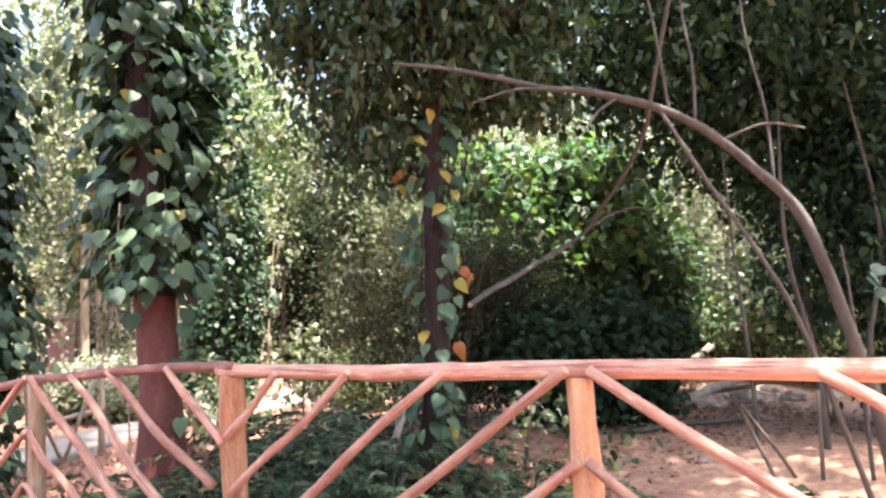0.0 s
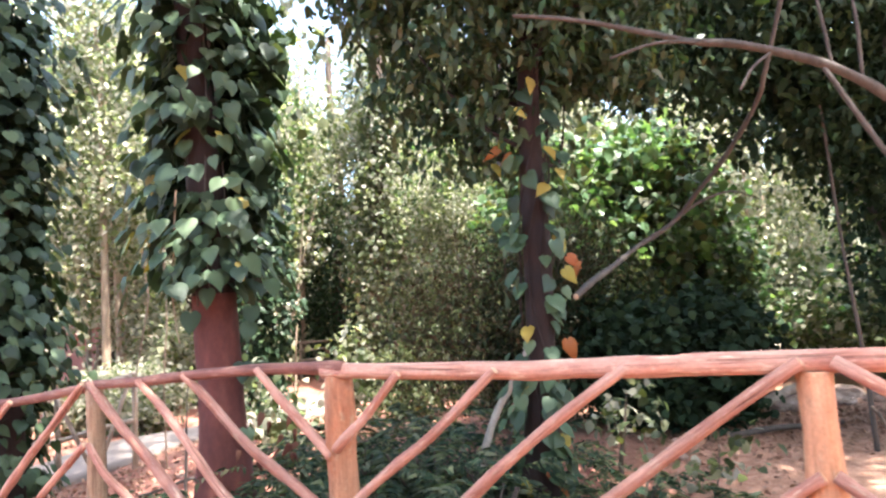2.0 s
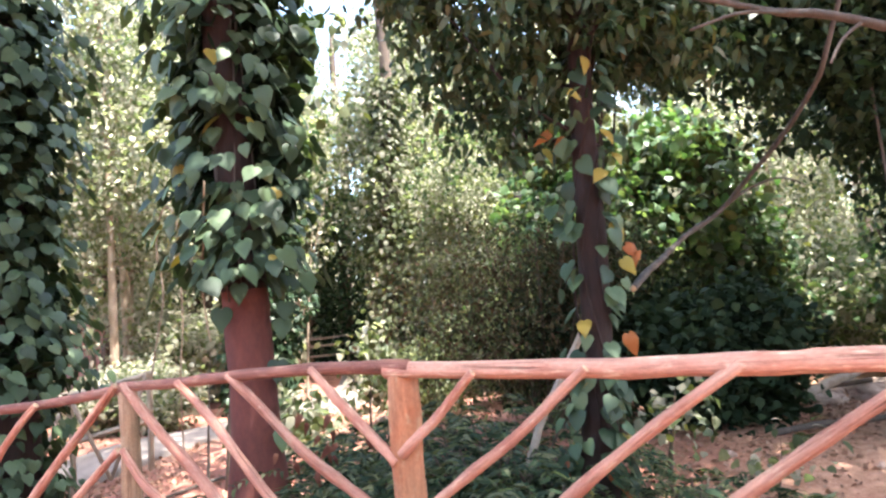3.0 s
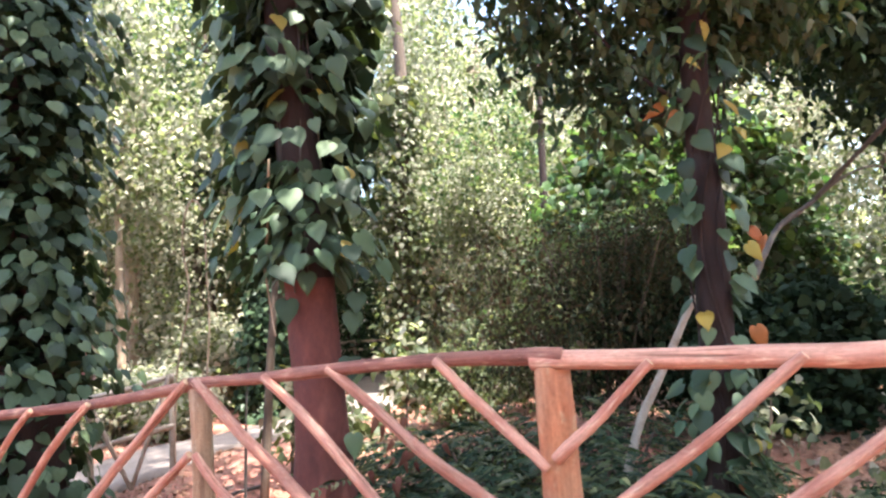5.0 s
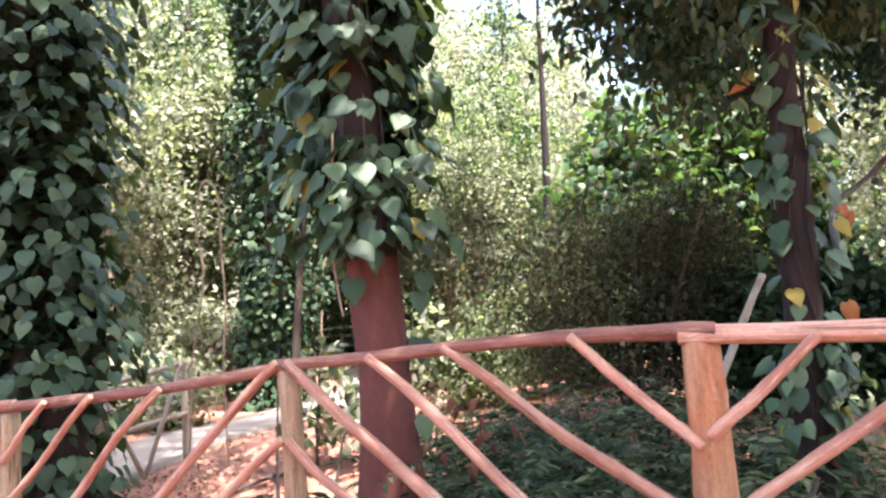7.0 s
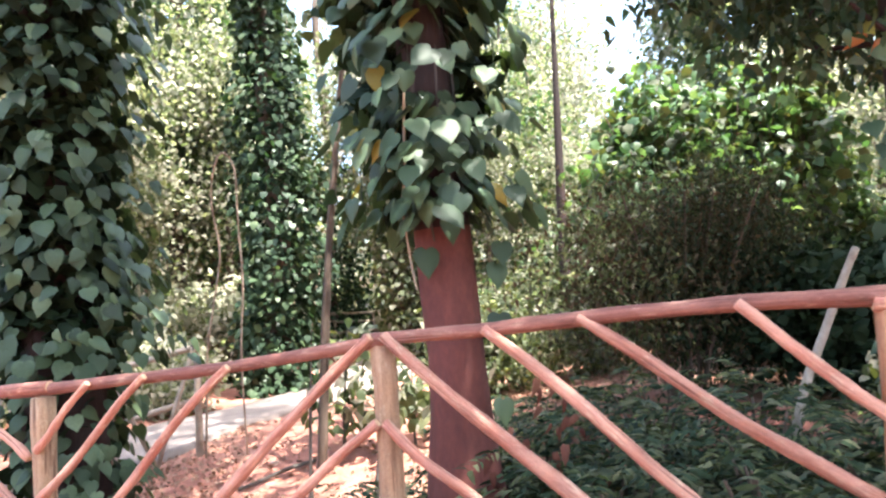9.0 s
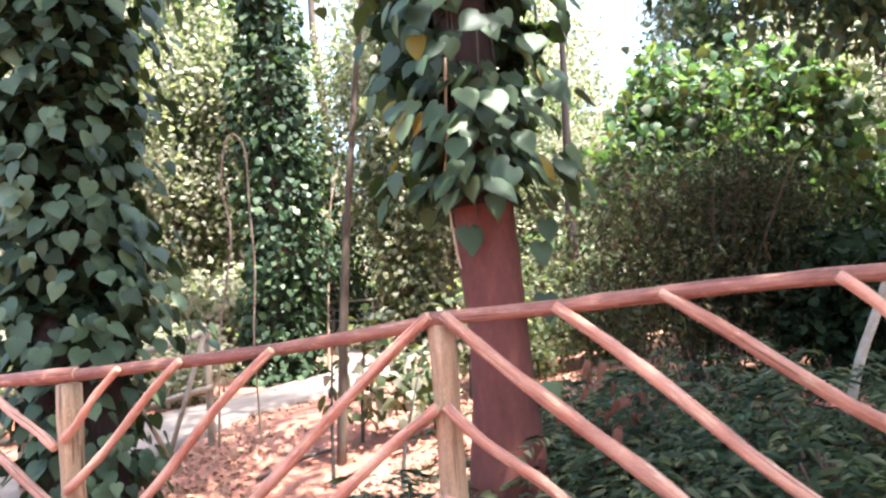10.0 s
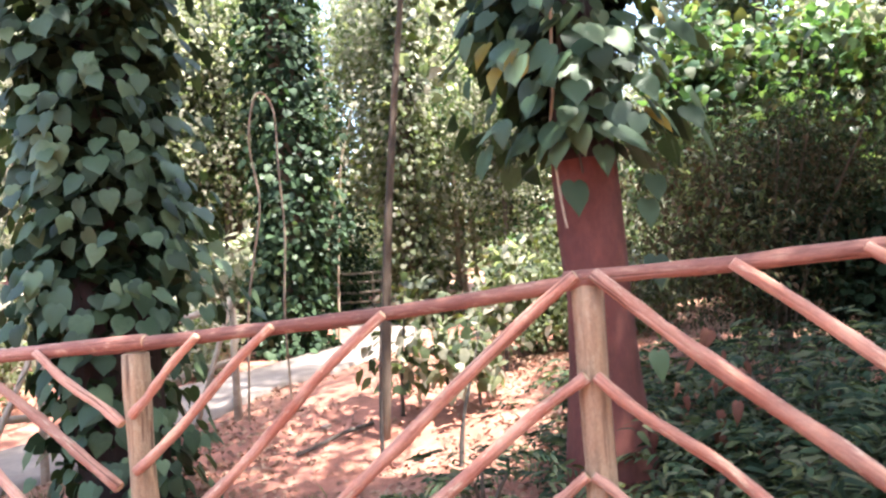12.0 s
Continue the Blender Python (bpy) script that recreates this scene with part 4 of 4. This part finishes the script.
def tree_kind(kind, seed, height, spread, mat, extra, bark, leaf, clump, each, low=0.35, girth=0.11):
    """One woodland tree at the origin: tapered trunk, limbs and an uneven crown."""
    rng = np.random.default_rng(seed)
    ob = thing(kind, "slender woodland tree with a loose leafy crown", "tree", (0, 0, 0), "woodland trees")
    bend = [rng.normal() * 0.16 for _ in range(4)]
    line = curve_points([(0, 0, -0.3), (bend[0], bend[1], height * 0.33), (bend[2], bend[1], height * 0.66), (bend[2] + bend[3], bend[0], height)], 6)
    put_part("trunk", tube_mesh("trunk", line, (girth, girth * 0.25), bark, 10, 0.1, seed, 2), ob)
    cc, pts = clumps(rng, (bend[2], bend[1], height * (0.5 + low / 2)), (spread, spread, height * (1 - low) * 0.55), clump, each, 0.34, 0.5)
    put_part("crown", leaf_cloud("crown", pts, leaf, mat, rng, 0.38, 0.45, None, extra, False), ob)
    lines = []
    for k in range(0, len(cc), 3):
        e = Vector(cc[k])
        zz = max(0.2 * height, min(e.z - 0.4, height * 0.95))
        s = min(line, key=lambda p: abs(p.z - zz))
        lines.append((curve_points([s, (s + e) * 0.5 + Vector((0, 0, -0.1)), e], 3), (girth * 0.25, 0.008)))
    put_part("branchwork", join_tubes("branchwork", lines, bark, 5), ob)["kind"] = "stuff"
    return ob


KINDS = [
    tree_kind("tree", 1, 9.0, 1.9, M_FOREST, (M_HAZY_PALE,), M_BARK, 0.145, 85, 95, 0.35),
    tree_kind("tree", 2, 11.0, 1.6, M_HAZY_PALE, (M_FOREST,), M_PALE_BARK, 0.145, 75, 95, 0.25, 0.10),
    tree_kind("tree", 3, 8.0, 2.2, M_FOREST, (M_BRIGHT, M_CANOPY), M_BARK, 0.15, 80, 95, 0.3),
    tree_kind("tree", 4, 12.0, 1.5, M_CANOPY, (M_FOREST,), M_BARK, 0.145, 75, 95, 0.2, 0.13),
    tree_kind("tree", 5, 7.0, 1.7, M_HAZY_PALE, (M_HAZY_PALE, M_FOREST), M_PALE_BARK, 0.135, 70, 90, 0.1, 0.07),
]
BUSHES = []
for k, (mat, extra, h) in enumerate([(M_FOREST, (M_HAZY_PALE,), 1.3), (M_HAZY_PALE, (M_HAZY_PALE, M_FOREST), 1.0), (M_SHRUB, (M_FOREST,), 1.6), (M_BRIGHT, (M_FOREST, M_HAZY_PALE), 1.8)]):
    ob = shrub("woodland_bush", "loose leafy bush of the woodland floor", (0, 0), [((0, 0, h * 0.5), (h * 0.75, h * 0.7, h * 0.5), 70, 60, 0.17, 0.105, mat, 0.36, 0.35, extra)], 8, h, 70 + k, None, "woodland bushes")
    BUSHES.append(ob)


def clear(x, y):
    """Keeps the footpath and the bare earth free."""
    cx = [-14, -9, -6.2, -4.35, -3.0, -2.1, -1.5]
    cy = [5.2, 8.3, 10.0, 11.35, 12.9, 14.6, 17.2]
    return (x > 0 or abs(y - float(np.interp(x, cx, cy))) > 1.7) and not (-3.2 < x < 0.8 and 13 < y < 25)


rw = random.Random(77)
TREES = [(-4.5, 30.0, 1, 1.35), (5.6, 28.0, 1, 1.4), (8.2, 29.0, 1, 1.35), (6.8, 31.0, 0, 1.5), (-5.4, 33.0, 0, 1.4), (-3.4, 23.0, 1, 0.95), (-4.7, 25.0, 1, 1.1), (-0.9, 20.5, 1, 0.95), (0.6, 19.0, 4, 1.15), (1.9, 21.5, 1, 0.9), (2.8, 18.5, 4, 1.1), (3.9, 20.0, 1, 0.85), (0.2, 24.0, 1, 1.1), (2.6, 25.5, 1, 1.1), (4.9, 24.0, 4, 1.3), (1.4, 16.6, 2, 0.8), (3.7, 22.5, 3, 1.0), (-0.4, 18.8, 1, 1.0), (-6.6, 15.5, 1, 1.0), (-4.8, 19.0, 0, 1.0), (0.9, 15.8, 0, 0.6), (3.2, 15.4, 4, 0.7), (5.5, 11.3, 4, 0.75), (-8.2, 13.5, 4, 1.0), (-7.3, 18.0, 4, 1.1), (6.8, 16.5, 1, 1.0), (7.9, 9.2, 2, 0.9), (-2.9, 24.0, 4, 0.5), (-6.3, 22.5, 0, 1.35), (-5.2, 21.0, 2, 1.2), (-7.8, 25.0, 2, 1.7), (6.3, 14.6, 3, 1.15), (7.6, 14.9, 3, 1.2), (8.6, 13.6, 3, 1.1), (-8.8, 21.5, 0, 1.4), (-6.9, 29.0, 0, 1.3), (2.2, 28.0, 1, 1.6), (1.2, 31.0, 1, 1.6), (3.6, 30.0, 0, 1.6), (-6.0, 19.5, 3, 1.0)]
for ring in range(64):
    a = math.radians(rw.uniform(-58, 66))
    d = rw.uniform(19, 46)
    tall = rw.uniform(0.85, 1.3)
    if -7 < math.degrees(a) < 42:
        tall *= 0.45 + d / 75      # the canopy is low and open on this side
    TREES.append((-1.5 + d * math.sin(a), 1.0 + d * math.cos(a), rw.randrange(5), tall))
for back in range(20):                       # unseen trees added behind the walker to cut frontal skylight
    a = math.radians(100 + 160 * (back + rw.random()) / 20)
    d = rw.uniform(9, 17)
    TREES.append((-1.5 + d * math.sin(a), 0.5 + d * math.cos(a), rw.randrange(5), rw.uniform(0.8, 1.1)))
first = set()
for x, y, k, s in TREES:
    m = pose(x, y, float(ground_z(x, y)), 0, 0, rw.uniform(0, 360)) @ Matrix.Scale(s, 4)
    if k not in first:
        first.add(k)
        KINDS[k].matrix_basis = m
    else:
        copy_thing(KINDS[k], pose(x, y, float(ground_z(x, y)), 0, 0, rw.uniform(0, 360))).scale = (s, s, s)
placed, tries = 0, 0
first = set()
# unseen bushes added to close the low ring behind the walker
BACK = [(-1.5 + 9.5 * math.sin(math.radians(q)), 0.5 + 9.5 * math.cos(math.radians(q)), q // 10 % 3, 1.5) for q in range(100, 262, 10)]
SPOTS = [(-5.0, 13.0, 1, 0.8), (-5.9, 13.3, 1, 0.9), (-8.5, 14.4, 1, 1.4), (-8.6, 12.6, 1, 1.9), (-9.5, 14.0, 1, 1.5), (-4.6, 17.2, 1, 1.9), (-5.5, 17.3, 1, 1.5), (4.6, 11.2, 3, 1.0), (5.4, 12.0, 0, 1.2), (6.4, 11.5, 3, 1.1), (7.2, 13.2, 1, 1.4), (5.0, 13.8, 0, 1.3), (3.6, 11.6, 2, 1.0), (-5.6, 13.4, 1, 1.0), (-6.0, 13.9, 1, 0.8), (-7.8, 12.0, 0, 1.1), (-0.6, 10.6, 2, 0.7), (0.8, 10.9, 0, 0.8), (-9.2, 11.6, 1, 1.3), (-10.5, 10.2, 0, 1.3)]
for x, y, k, q in SPOTS + BACK:
    m = pose(x, y, float(ground_z(x, y)), 0, 0, rw.uniform(0, 360))
    if k in first:
        copy_thing(BUSHES[k], m).scale = (q, q, q)
    else:
        first.add(k)
        BUSHES[k].matrix_basis = m
while placed < 110 and tries < 900:
    tries += 1
    a = math.radians(rw.uniform(-55, 62))
    d = rw.uniform(10.5, 34)
    x, y = -1.5 + d * math.sin(a), 1.0 + d * math.cos(a)
    if not clear(x, y) or (-6.5 < x < 0.8 and y < 24) or (0 < x < 5 and y < 10.5) or (x < -6 and abs(x + 0.2 + 0.47 * y) < 1.9):
        continue
    k, s = rw.randrange(4), rw.uniform(0.7, 1.3)
    if k not in first:
        first.add(k)
        BUSHES[k].matrix_basis = pose(x, y, float(ground_z(x, y)), 0, 0, rw.uniform(0, 360))
    else:
        copy_thing(BUSHES[k], pose(x, y, float(ground_z(x, y)), 0, 0, rw.uniform(0, 360))).scale = (s, s, s)
    placed += 1

# ---- second fence along the footpath ----
def small_fence(name, label, posts, height, rails, r, mat, braces, seed):
    x0, y0 = posts[0]
    origin = Vector((x0, y0, float(ground_z(x0, y0))))
    ob = thing(name, label, "fence", origin)
    rr = random.Random(seed)
    tops = []
    for k, (x, y) in enumerate(posts):
        g = float(ground_z(x, y))
        t = Vector((x + rr.uniform(-0.03, 0.03), y, g + height + rr.uniform(-0.02, 0.05)))
        tops.append((Vector((x, y, g)), t))
        put_part("post", tube_mesh("post", [Vector((x, y, g - 0.2)) - origin, (Vector((x, y, g)) + t) / 2 - origin, t - origin], (r * 1.2, r), mat, 8, 0.1, seed + k, 0, M_CUT), ob)
    for (g0, t0), (g1, t1) in zip(tops, tops[1:]):
        for f in rails:
            a, b = g0.lerp(t0, f) - origin, g1.lerp(t1, f) - origin
            off = Vector((0, -r * 1.4, 0))
            d = (b - a) * 0.04
            put_part("rail", tube_mesh("rail", [a - d + off, (a + b) / 2 + off + Vector((0, 0, rr.uniform(-0.02, 0.02))), b + d + off], (r, r * 0.9), mat, 8, 0.1, rr.randrange(999), 0, M_CUT), ob)
        if braces:
            off = Vector((0, -r * 2.6, 0))
            m = (g0 + g1) / 2 + Vector((0, 0, 0.05))
            put_part("brace", tube_mesh("brace", [t0 - origin + off, (t0 + m) / 2 - origin + off, m - origin + off], (r * 0.8, r * 0.8), mat, 7, 0.1, rr.randrange(999), 0, M_CUT), ob)
            put_part("brace", tube_mesh("brace", [t1 - origin + off, (t1 + m) / 2 - origin + off, m - origin + off], (r * 0.8, r * 0.8), mat, 7, 0.1, rr.randrange(999), 0, M_CUT), ob)
    return ob


small_fence("footpath_fence", "bleached pole fence with braces beside the footpath", [(-4.15, 10.05), (-4.95, 9.72), (-5.74, 9.31), (-6.6, 8.8), (-7.5, 8.25)], 1.24, (0.97, 0.5), 0.034, M_WHITEWOOD, True, 300)
small_fence("far_fence", "distant low fence of horizontal bars", [(-3.4, 22.2), (-2.2, 22.4), (-1.0, 22.5), (0.4, 22.4)], 1.15, (0.25, 0.5, 0.75, 0.97), 0.04, M_WHITEWOOD, False, 340)


# ---- saplings and hanging vines ----
def sapling(at, height, lean, r, mat, label, leaves, leaf, seed, low=0.55, slim=0.4):
    x, y = at
    rng = np.random.default_rng(seed)
    ob = thing("sapling", label, "sapling", (x, y, float(ground_z(x, y))), "saplings")
    line = curve_points([(0, 0, -0.1), (lean * 0.2, 0.02, height * 0.3), (lean * 0.55, -0.02, height * 0.65), (lean, 0, height)], 6)
    put_part("stem", tube_mesh("stem", line, (r, r * 0.12), mat, 8, 0.1, seed, 2), ob)
    if leaves:
        _, pts = clumps(rng, (lean * 0.7, 0, height * (0.5 + low / 2)), (0.32 * height ** 0.5, 0.3 * height ** 0.5, height * (1 - low) * 0.55), max(6, leaves // 14), 14, 0.12, 0.25)
        put_part("foliage", leaf_cloud("foliage", pts, leaf, M_SHRUB, rng, slim, 0.5, None, (M_FOREST, M_HAZY_PALE)), ob)
    return ob


sapling((-2.86, 8.5), 7.5, 1.0, 0.048, M_BARK, "slender leaning young tree with dark grey bark on red earth", 480, 0.14, 1, 0.4)
sapling((-2.95, 8.0), 1.5, 0.08, 0.02, M_BRANCH, "thin brown sapling on the red earth", 0, 0.1, 2)
sapling((-2.45, 7.5), 1.0, 0.22, 0.022, M_BRANCH, "short leaning stem on the red earth", 0, 0.1, 3)
sapling((-2.62, 8.9), 1.25, 0.1, 0.022, M_BRANCH, "leafy sapling with yellowing drooping leaves", 260, 0.15, 4, 0.15, 0.3)
sapling((-1.95, 8.6), 0.9, 0.0, 0.018, M_BRANCH, "leafy sapling with yellowing drooping leaves", 220, 0.15, 5, 0.1, 0.35)
sapling((-1.35, 9.6), 1.3, 0.1, 0.02, M_BRANCH, "leafy sapling at the footpath's edge", 320, 0.14, 6, 0.1, 0.35)
sapling((-7.0, 17.5), 9.5, -0.5, 0.15, M_PALE_BARK, "pale slender trunk standing in sunlight", 0, 0.1, 7)
sapling((-3.3, 16.0), 5.0, 0.5, 0.03, M_PALE_BARK, "pale bare sapling among dry brush", 80, 0.12, 8)
sapling((-3.0, 15.4), 4.5, 0.9, 0.028, M_PALE_BARK, "pale bare sapling among dry brush", 60, 0.12, 9)
sapling((-2.7, 14.9), 4.2, 0.35, 0.026, M_PALE_BARK, "pale bare sapling among dry brush", 60, 0.12, 10)
sapling((0.95, 5.95), 0.75, 0.1, 0.03, M_BARK, "short dark stem with a few leaves", 40, 0.10, 11, 0.4)
sapling((1.35, 5.2), 0.55, 0.05, 0.012, M_BARK, "small weed with dark green leaves", 60, 0.09, 12, 0.2)
sapling((1.45, 13.1), 8.0, 0.2, 0.13, M_DARK_BARK, "slender dark trunk standing among pale bushes", 60, 0.14, 13, 0.8)
sapling((5.8, 12.8), 6.0, 0.1, 0.09, M_PALE_BARK, "pale slender trunk standing in sunlight", 60, 0.12, 14, 0.7)
sapling((6.9, 13.4), 6.0, -0.1, 0.07, M_PALE_BARK, "pale slender trunk standing in sunlight", 60, 0.12, 15, 0.7)

loop = thing("hanging_vine", "thin pale vine bent over in a loop", "vine", (-3.7, 9.6, -0.35))
LB = Vector(loop.location)
put_part("stem", tube_mesh("stem", [p - LB for p in curve_points([(-4.02, 9.6, -0.40), (-3.98, 9.57, 0.3), (-3.953, 9.55, 0.74), (-3.876, 9.55, 1.19), (-3.789, 9.55, 1.73), (-3.854, 9.55, 2.28), (-3.807, 9.55, 2.67), (-3.709, 9.55, 2.81), (-3.60, 9.55, 2.61), (-3.59, 9.55, 2.06), (-3.568, 9.55, 1.39), (-3.616, 9.55, 0.63), (-3.60, 9.55, -0.40)], 6)], (0.012, 0.011), M_PALE_BARK, 7, 0.1, 5), loop)

# ---- stones, logs and brush on the bare earth ----
def stone(at, size, seed):
    x, y = at
    rr = random.Random(seed)
    bm = bmesh.new()
    bmesh.ops.create_icosphere(bm, subdivisions=3, radius=1.0)
    for v in bm.verts:
        k = 1 + 0.45 * noise.noise(v.co * 1.2 + Vector((seed, 0, 0))) + 0.15 * noise.noise(v.co * 3 + Vector((0, seed, 0)))
        v.co = Vector((v.co.x * size * k * 1.2, v.co.y * size * k, v.co.z * size * k * 0.7))
    me = bpy.data.meshes.new("stone")
    bm.to_mesh(me)
    bm.free()
    me.materials.append(M_STONE)
    ob = new("stone", me)
    ob.matrix_basis = pose(x, y, float(ground_z(x, y)) + size * 0.25, 0, 0, rr.uniform(0, 360))
    return tagged(ob, "rough reddish field stone on bare earth", "stone", "stones on the earth")


rs = random.Random(8)
for k in range(26):
    stone((3.9 + rs.gauss(0, 0.7), 8.2 + rs.gauss(0, 0.45)), rs.uniform(0.05, 0.17), k)
for k, (x, y, q) in enumerate([(-3.05, 6.35, 0.035), (-2.2, 9.8, 0.05), (-3.3, 9.1, 0.04), (2.4, 5.6, 0.04), (1.6, 6.3, 0.05), (-1.2, 11.0, 0.07)]):
    stone((x, y), q, 50 + k)


def fallen_log(a, b, r, mat, label, seed):
    a, b = (Vector((p[0], p[1], p[2] + float(ground_z(p[0], p[1])))) for p in (a, b))
    ob = thing("fallen_log", label, "log", a, "fallen logs")
    put_part("shaft", tube_mesh("shaft", [p - a for p in curve_points([a, a.lerp(b, 0.4) + Vector((0, 0, 0.02)), a.lerp(b, 0.75), b], 4)], (r, r * 0.8), mat, 10, 0.1, seed, 3, M_CUT), ob)


fallen_log((3.55, 9.2, 0.06), (4.35, 9.2, 0.62), 0.055, M_WHITEWOOD, "pale bleached log propped on the stones", 1)
fallen_log((3.3, 7.9, 0.08), (4.3, 8.25, 0.30), 0.06, M_WHITEWOOD, "pale bleached log propped on the stones", 2)
fallen_log((2.9, 8.3, 0.06), (4.2, 8.0, 0.20), 0.035, M_BARK, "dark dead branch lying in the brush", 3)
fallen_log((2.2, 6.6, 0.03), (3.4, 6.75, 0.05), 0.03, M_BRANCH, "dry branch lying on bare earth", 4)
fallen_log((2.55, 4.7, 0.0), (2.40, 4.95, 0.62), 0.016, M_BARK, "short stake pushed into the earth", 5)
fallen_log((3.0, 4.95, 0.0), (3.12, 5.1, 0.60), 0.016, M_BARK, "short stake pushed into the earth", 6)
fallen_log((2.85, 5.05, 0.0), (2.55, 5.2, 0.55), 0.014, M_BARK, "short stake pushed into the earth", 7)
fallen_log((-2.9, 8.9, 0.02), (-3.6, 8.55, 0.03), 0.02, M_BRANCH, "dry branch lying on bare earth", 8)

# ---- small red hut far off ----
hut = thing("hut", "small far hut with dull red walls and low roof", "hut", (-13.6, 28.0, -0.4))


def block(name, lo, hi, mat, parent, label=""):
    bm = bmesh.new()
    bmesh.ops.create_cube(bm, size=1.0)
    for v in bm.verts:
        v.co = Vector([lo[i] + (hi[i] - lo[i]) * (v.co[i] + 0.5) for i in range(3)])
    bmesh.ops.bevel(bm, geom=bm.edges[:], offset=0.02, segments=1, affect="EDGES")
    me = bpy.data.meshes.new(name)
    bm.to_mesh(me)
    bm.free()
    me.materials.append(mat)
    return put_part(name, me, parent, label)


block("wall", (-2.0, 0, 0), (-0.45, 0.2, 2.0), M_REDWALL, hut)
block("wall", (0.45, 0, 0), (2.0, 0.2, 2.0), M_REDWALL, hut)
block("wall", (-2.0, 0.21, 0), (-1.8, 3.0, 2.0), M_REDWALL, hut)
block("wall", (1.8, 0.21, 0), (2.0, 3.0, 2.0), M_REDWALL, hut)
block("wall", (-2.0, 3.01, 0), (2.0, 3.2, 2.0), M_REDWALL, hut)
block("door", (-0.44, 0.05, 0), (0.44, 0.12, 1.95), M_BARK, hut, "dark wooden door")
block("roof", (-2.4, -0.5, 2.01), (2.4, 3.6, 2.16), M_STONE, hut, "flat grey roof")

# far backdrop of leaves; its haze comes from the washed-out leaf colour
rng_f = np.random.default_rng(91)
ang = np.radians(rng_f.uniform(-75, 80, 9000))
dist = rng_f.uniform(55, 85, 9000)
far_pts = np.stack([-1.5 + dist * np.sin(ang), dist * np.cos(ang), -0.4 + 8 * rng_f.random(9000) ** 1.4], 1)
woods = new("far_woods", leaf_cloud("far_woods", far_pts, 2.0, M_HAZY_PALE, rng_f, 0.4, 0.3, None, (M_FOREST,), False))
tagged(woods, "hazy far woodland of pale green foliage", "woods", "", "stuff")

# ---- grass tufts ----
tuft = np.array([(x, y) for x, y in zip(rng_f.uniform(-6.5, 3.5, 150), rng_f.uniform(3.6, 9.5, 150)) if 0.60 * (x + 1.11) + 0.80 * (y - 3.86) > 0.12 and 0.60 * (x + 1.11) + 0.80 * (y - 3.86) < 1.9 and noise.noise(Vector((x * 0.8, y * 0.8, 5.0))) > -0.05])
gp = np.repeat(tuft, 26, axis=0) + rng_f.normal(size=(len(tuft) * 26, 2)) * 0.06
gz = ground_z(gp[:, 0], gp[:, 1]) - 0.01
blade_dir = np.stack([rng_f.normal(size=len(gp)) * 0.6, rng_f.normal(size=len(gp)) * 0.6, np.full(len(gp), 2.6)], 1)
grass = new("grass", leaf_cloud("grass", np.column_stack([gp, gz]), 0.12, M_SHRUB, rng_f, 0.035, 0.0, blade_dir, (M_FOREST, M_DRY)))
tagged(grass, "thin tufts of green and dry grass", "grass", "", "stuff")

# ---- fallen leaves ----
n_l = 52000
lx, ly = rng_f.uniform(-6.5, 4.5, n_l), rng_f.uniform(3.2, 13, n_l)
v_off = 0.60 * (lx + 1.11) + 0.80 * (ly - 3.86)
thin = np.array([noise.noise(Vector((x * 0.5, y * 0.5, 1.0))) for x, y in zip(lx, ly)])
keep = (v_off > 0.1) & (rng_f.random(n_l) < 0.55 + thin * 1.1)
lx, ly = lx[keep], ly[keep]
lz = ground_z(lx, ly) + np.array([noise.noise(Vector((x * 0.9, y * 0.9, 3.0))) * 0.035 + noise.noise(Vector((x * 3.1, y * 3.1, 8.0))) * 0.016 for x, y in zip(lx, ly)]) + 0.008
flat = np.stack([rng_f.normal(size=len(lx)), rng_f.normal(size=len(lx)), np.full(len(lx), 0.55)], 1) * 3.0
litter = new("fallen_leaves", leaf_cloud("fallen_leaves", np.stack([lx, ly, lz], 1), 0.055, M_LITTER, rng_f, 0.36, 0.45, flat, (), False))
tagged(litter, "dry brown leaves scattered over the earth", "leaves", "", "stuff")
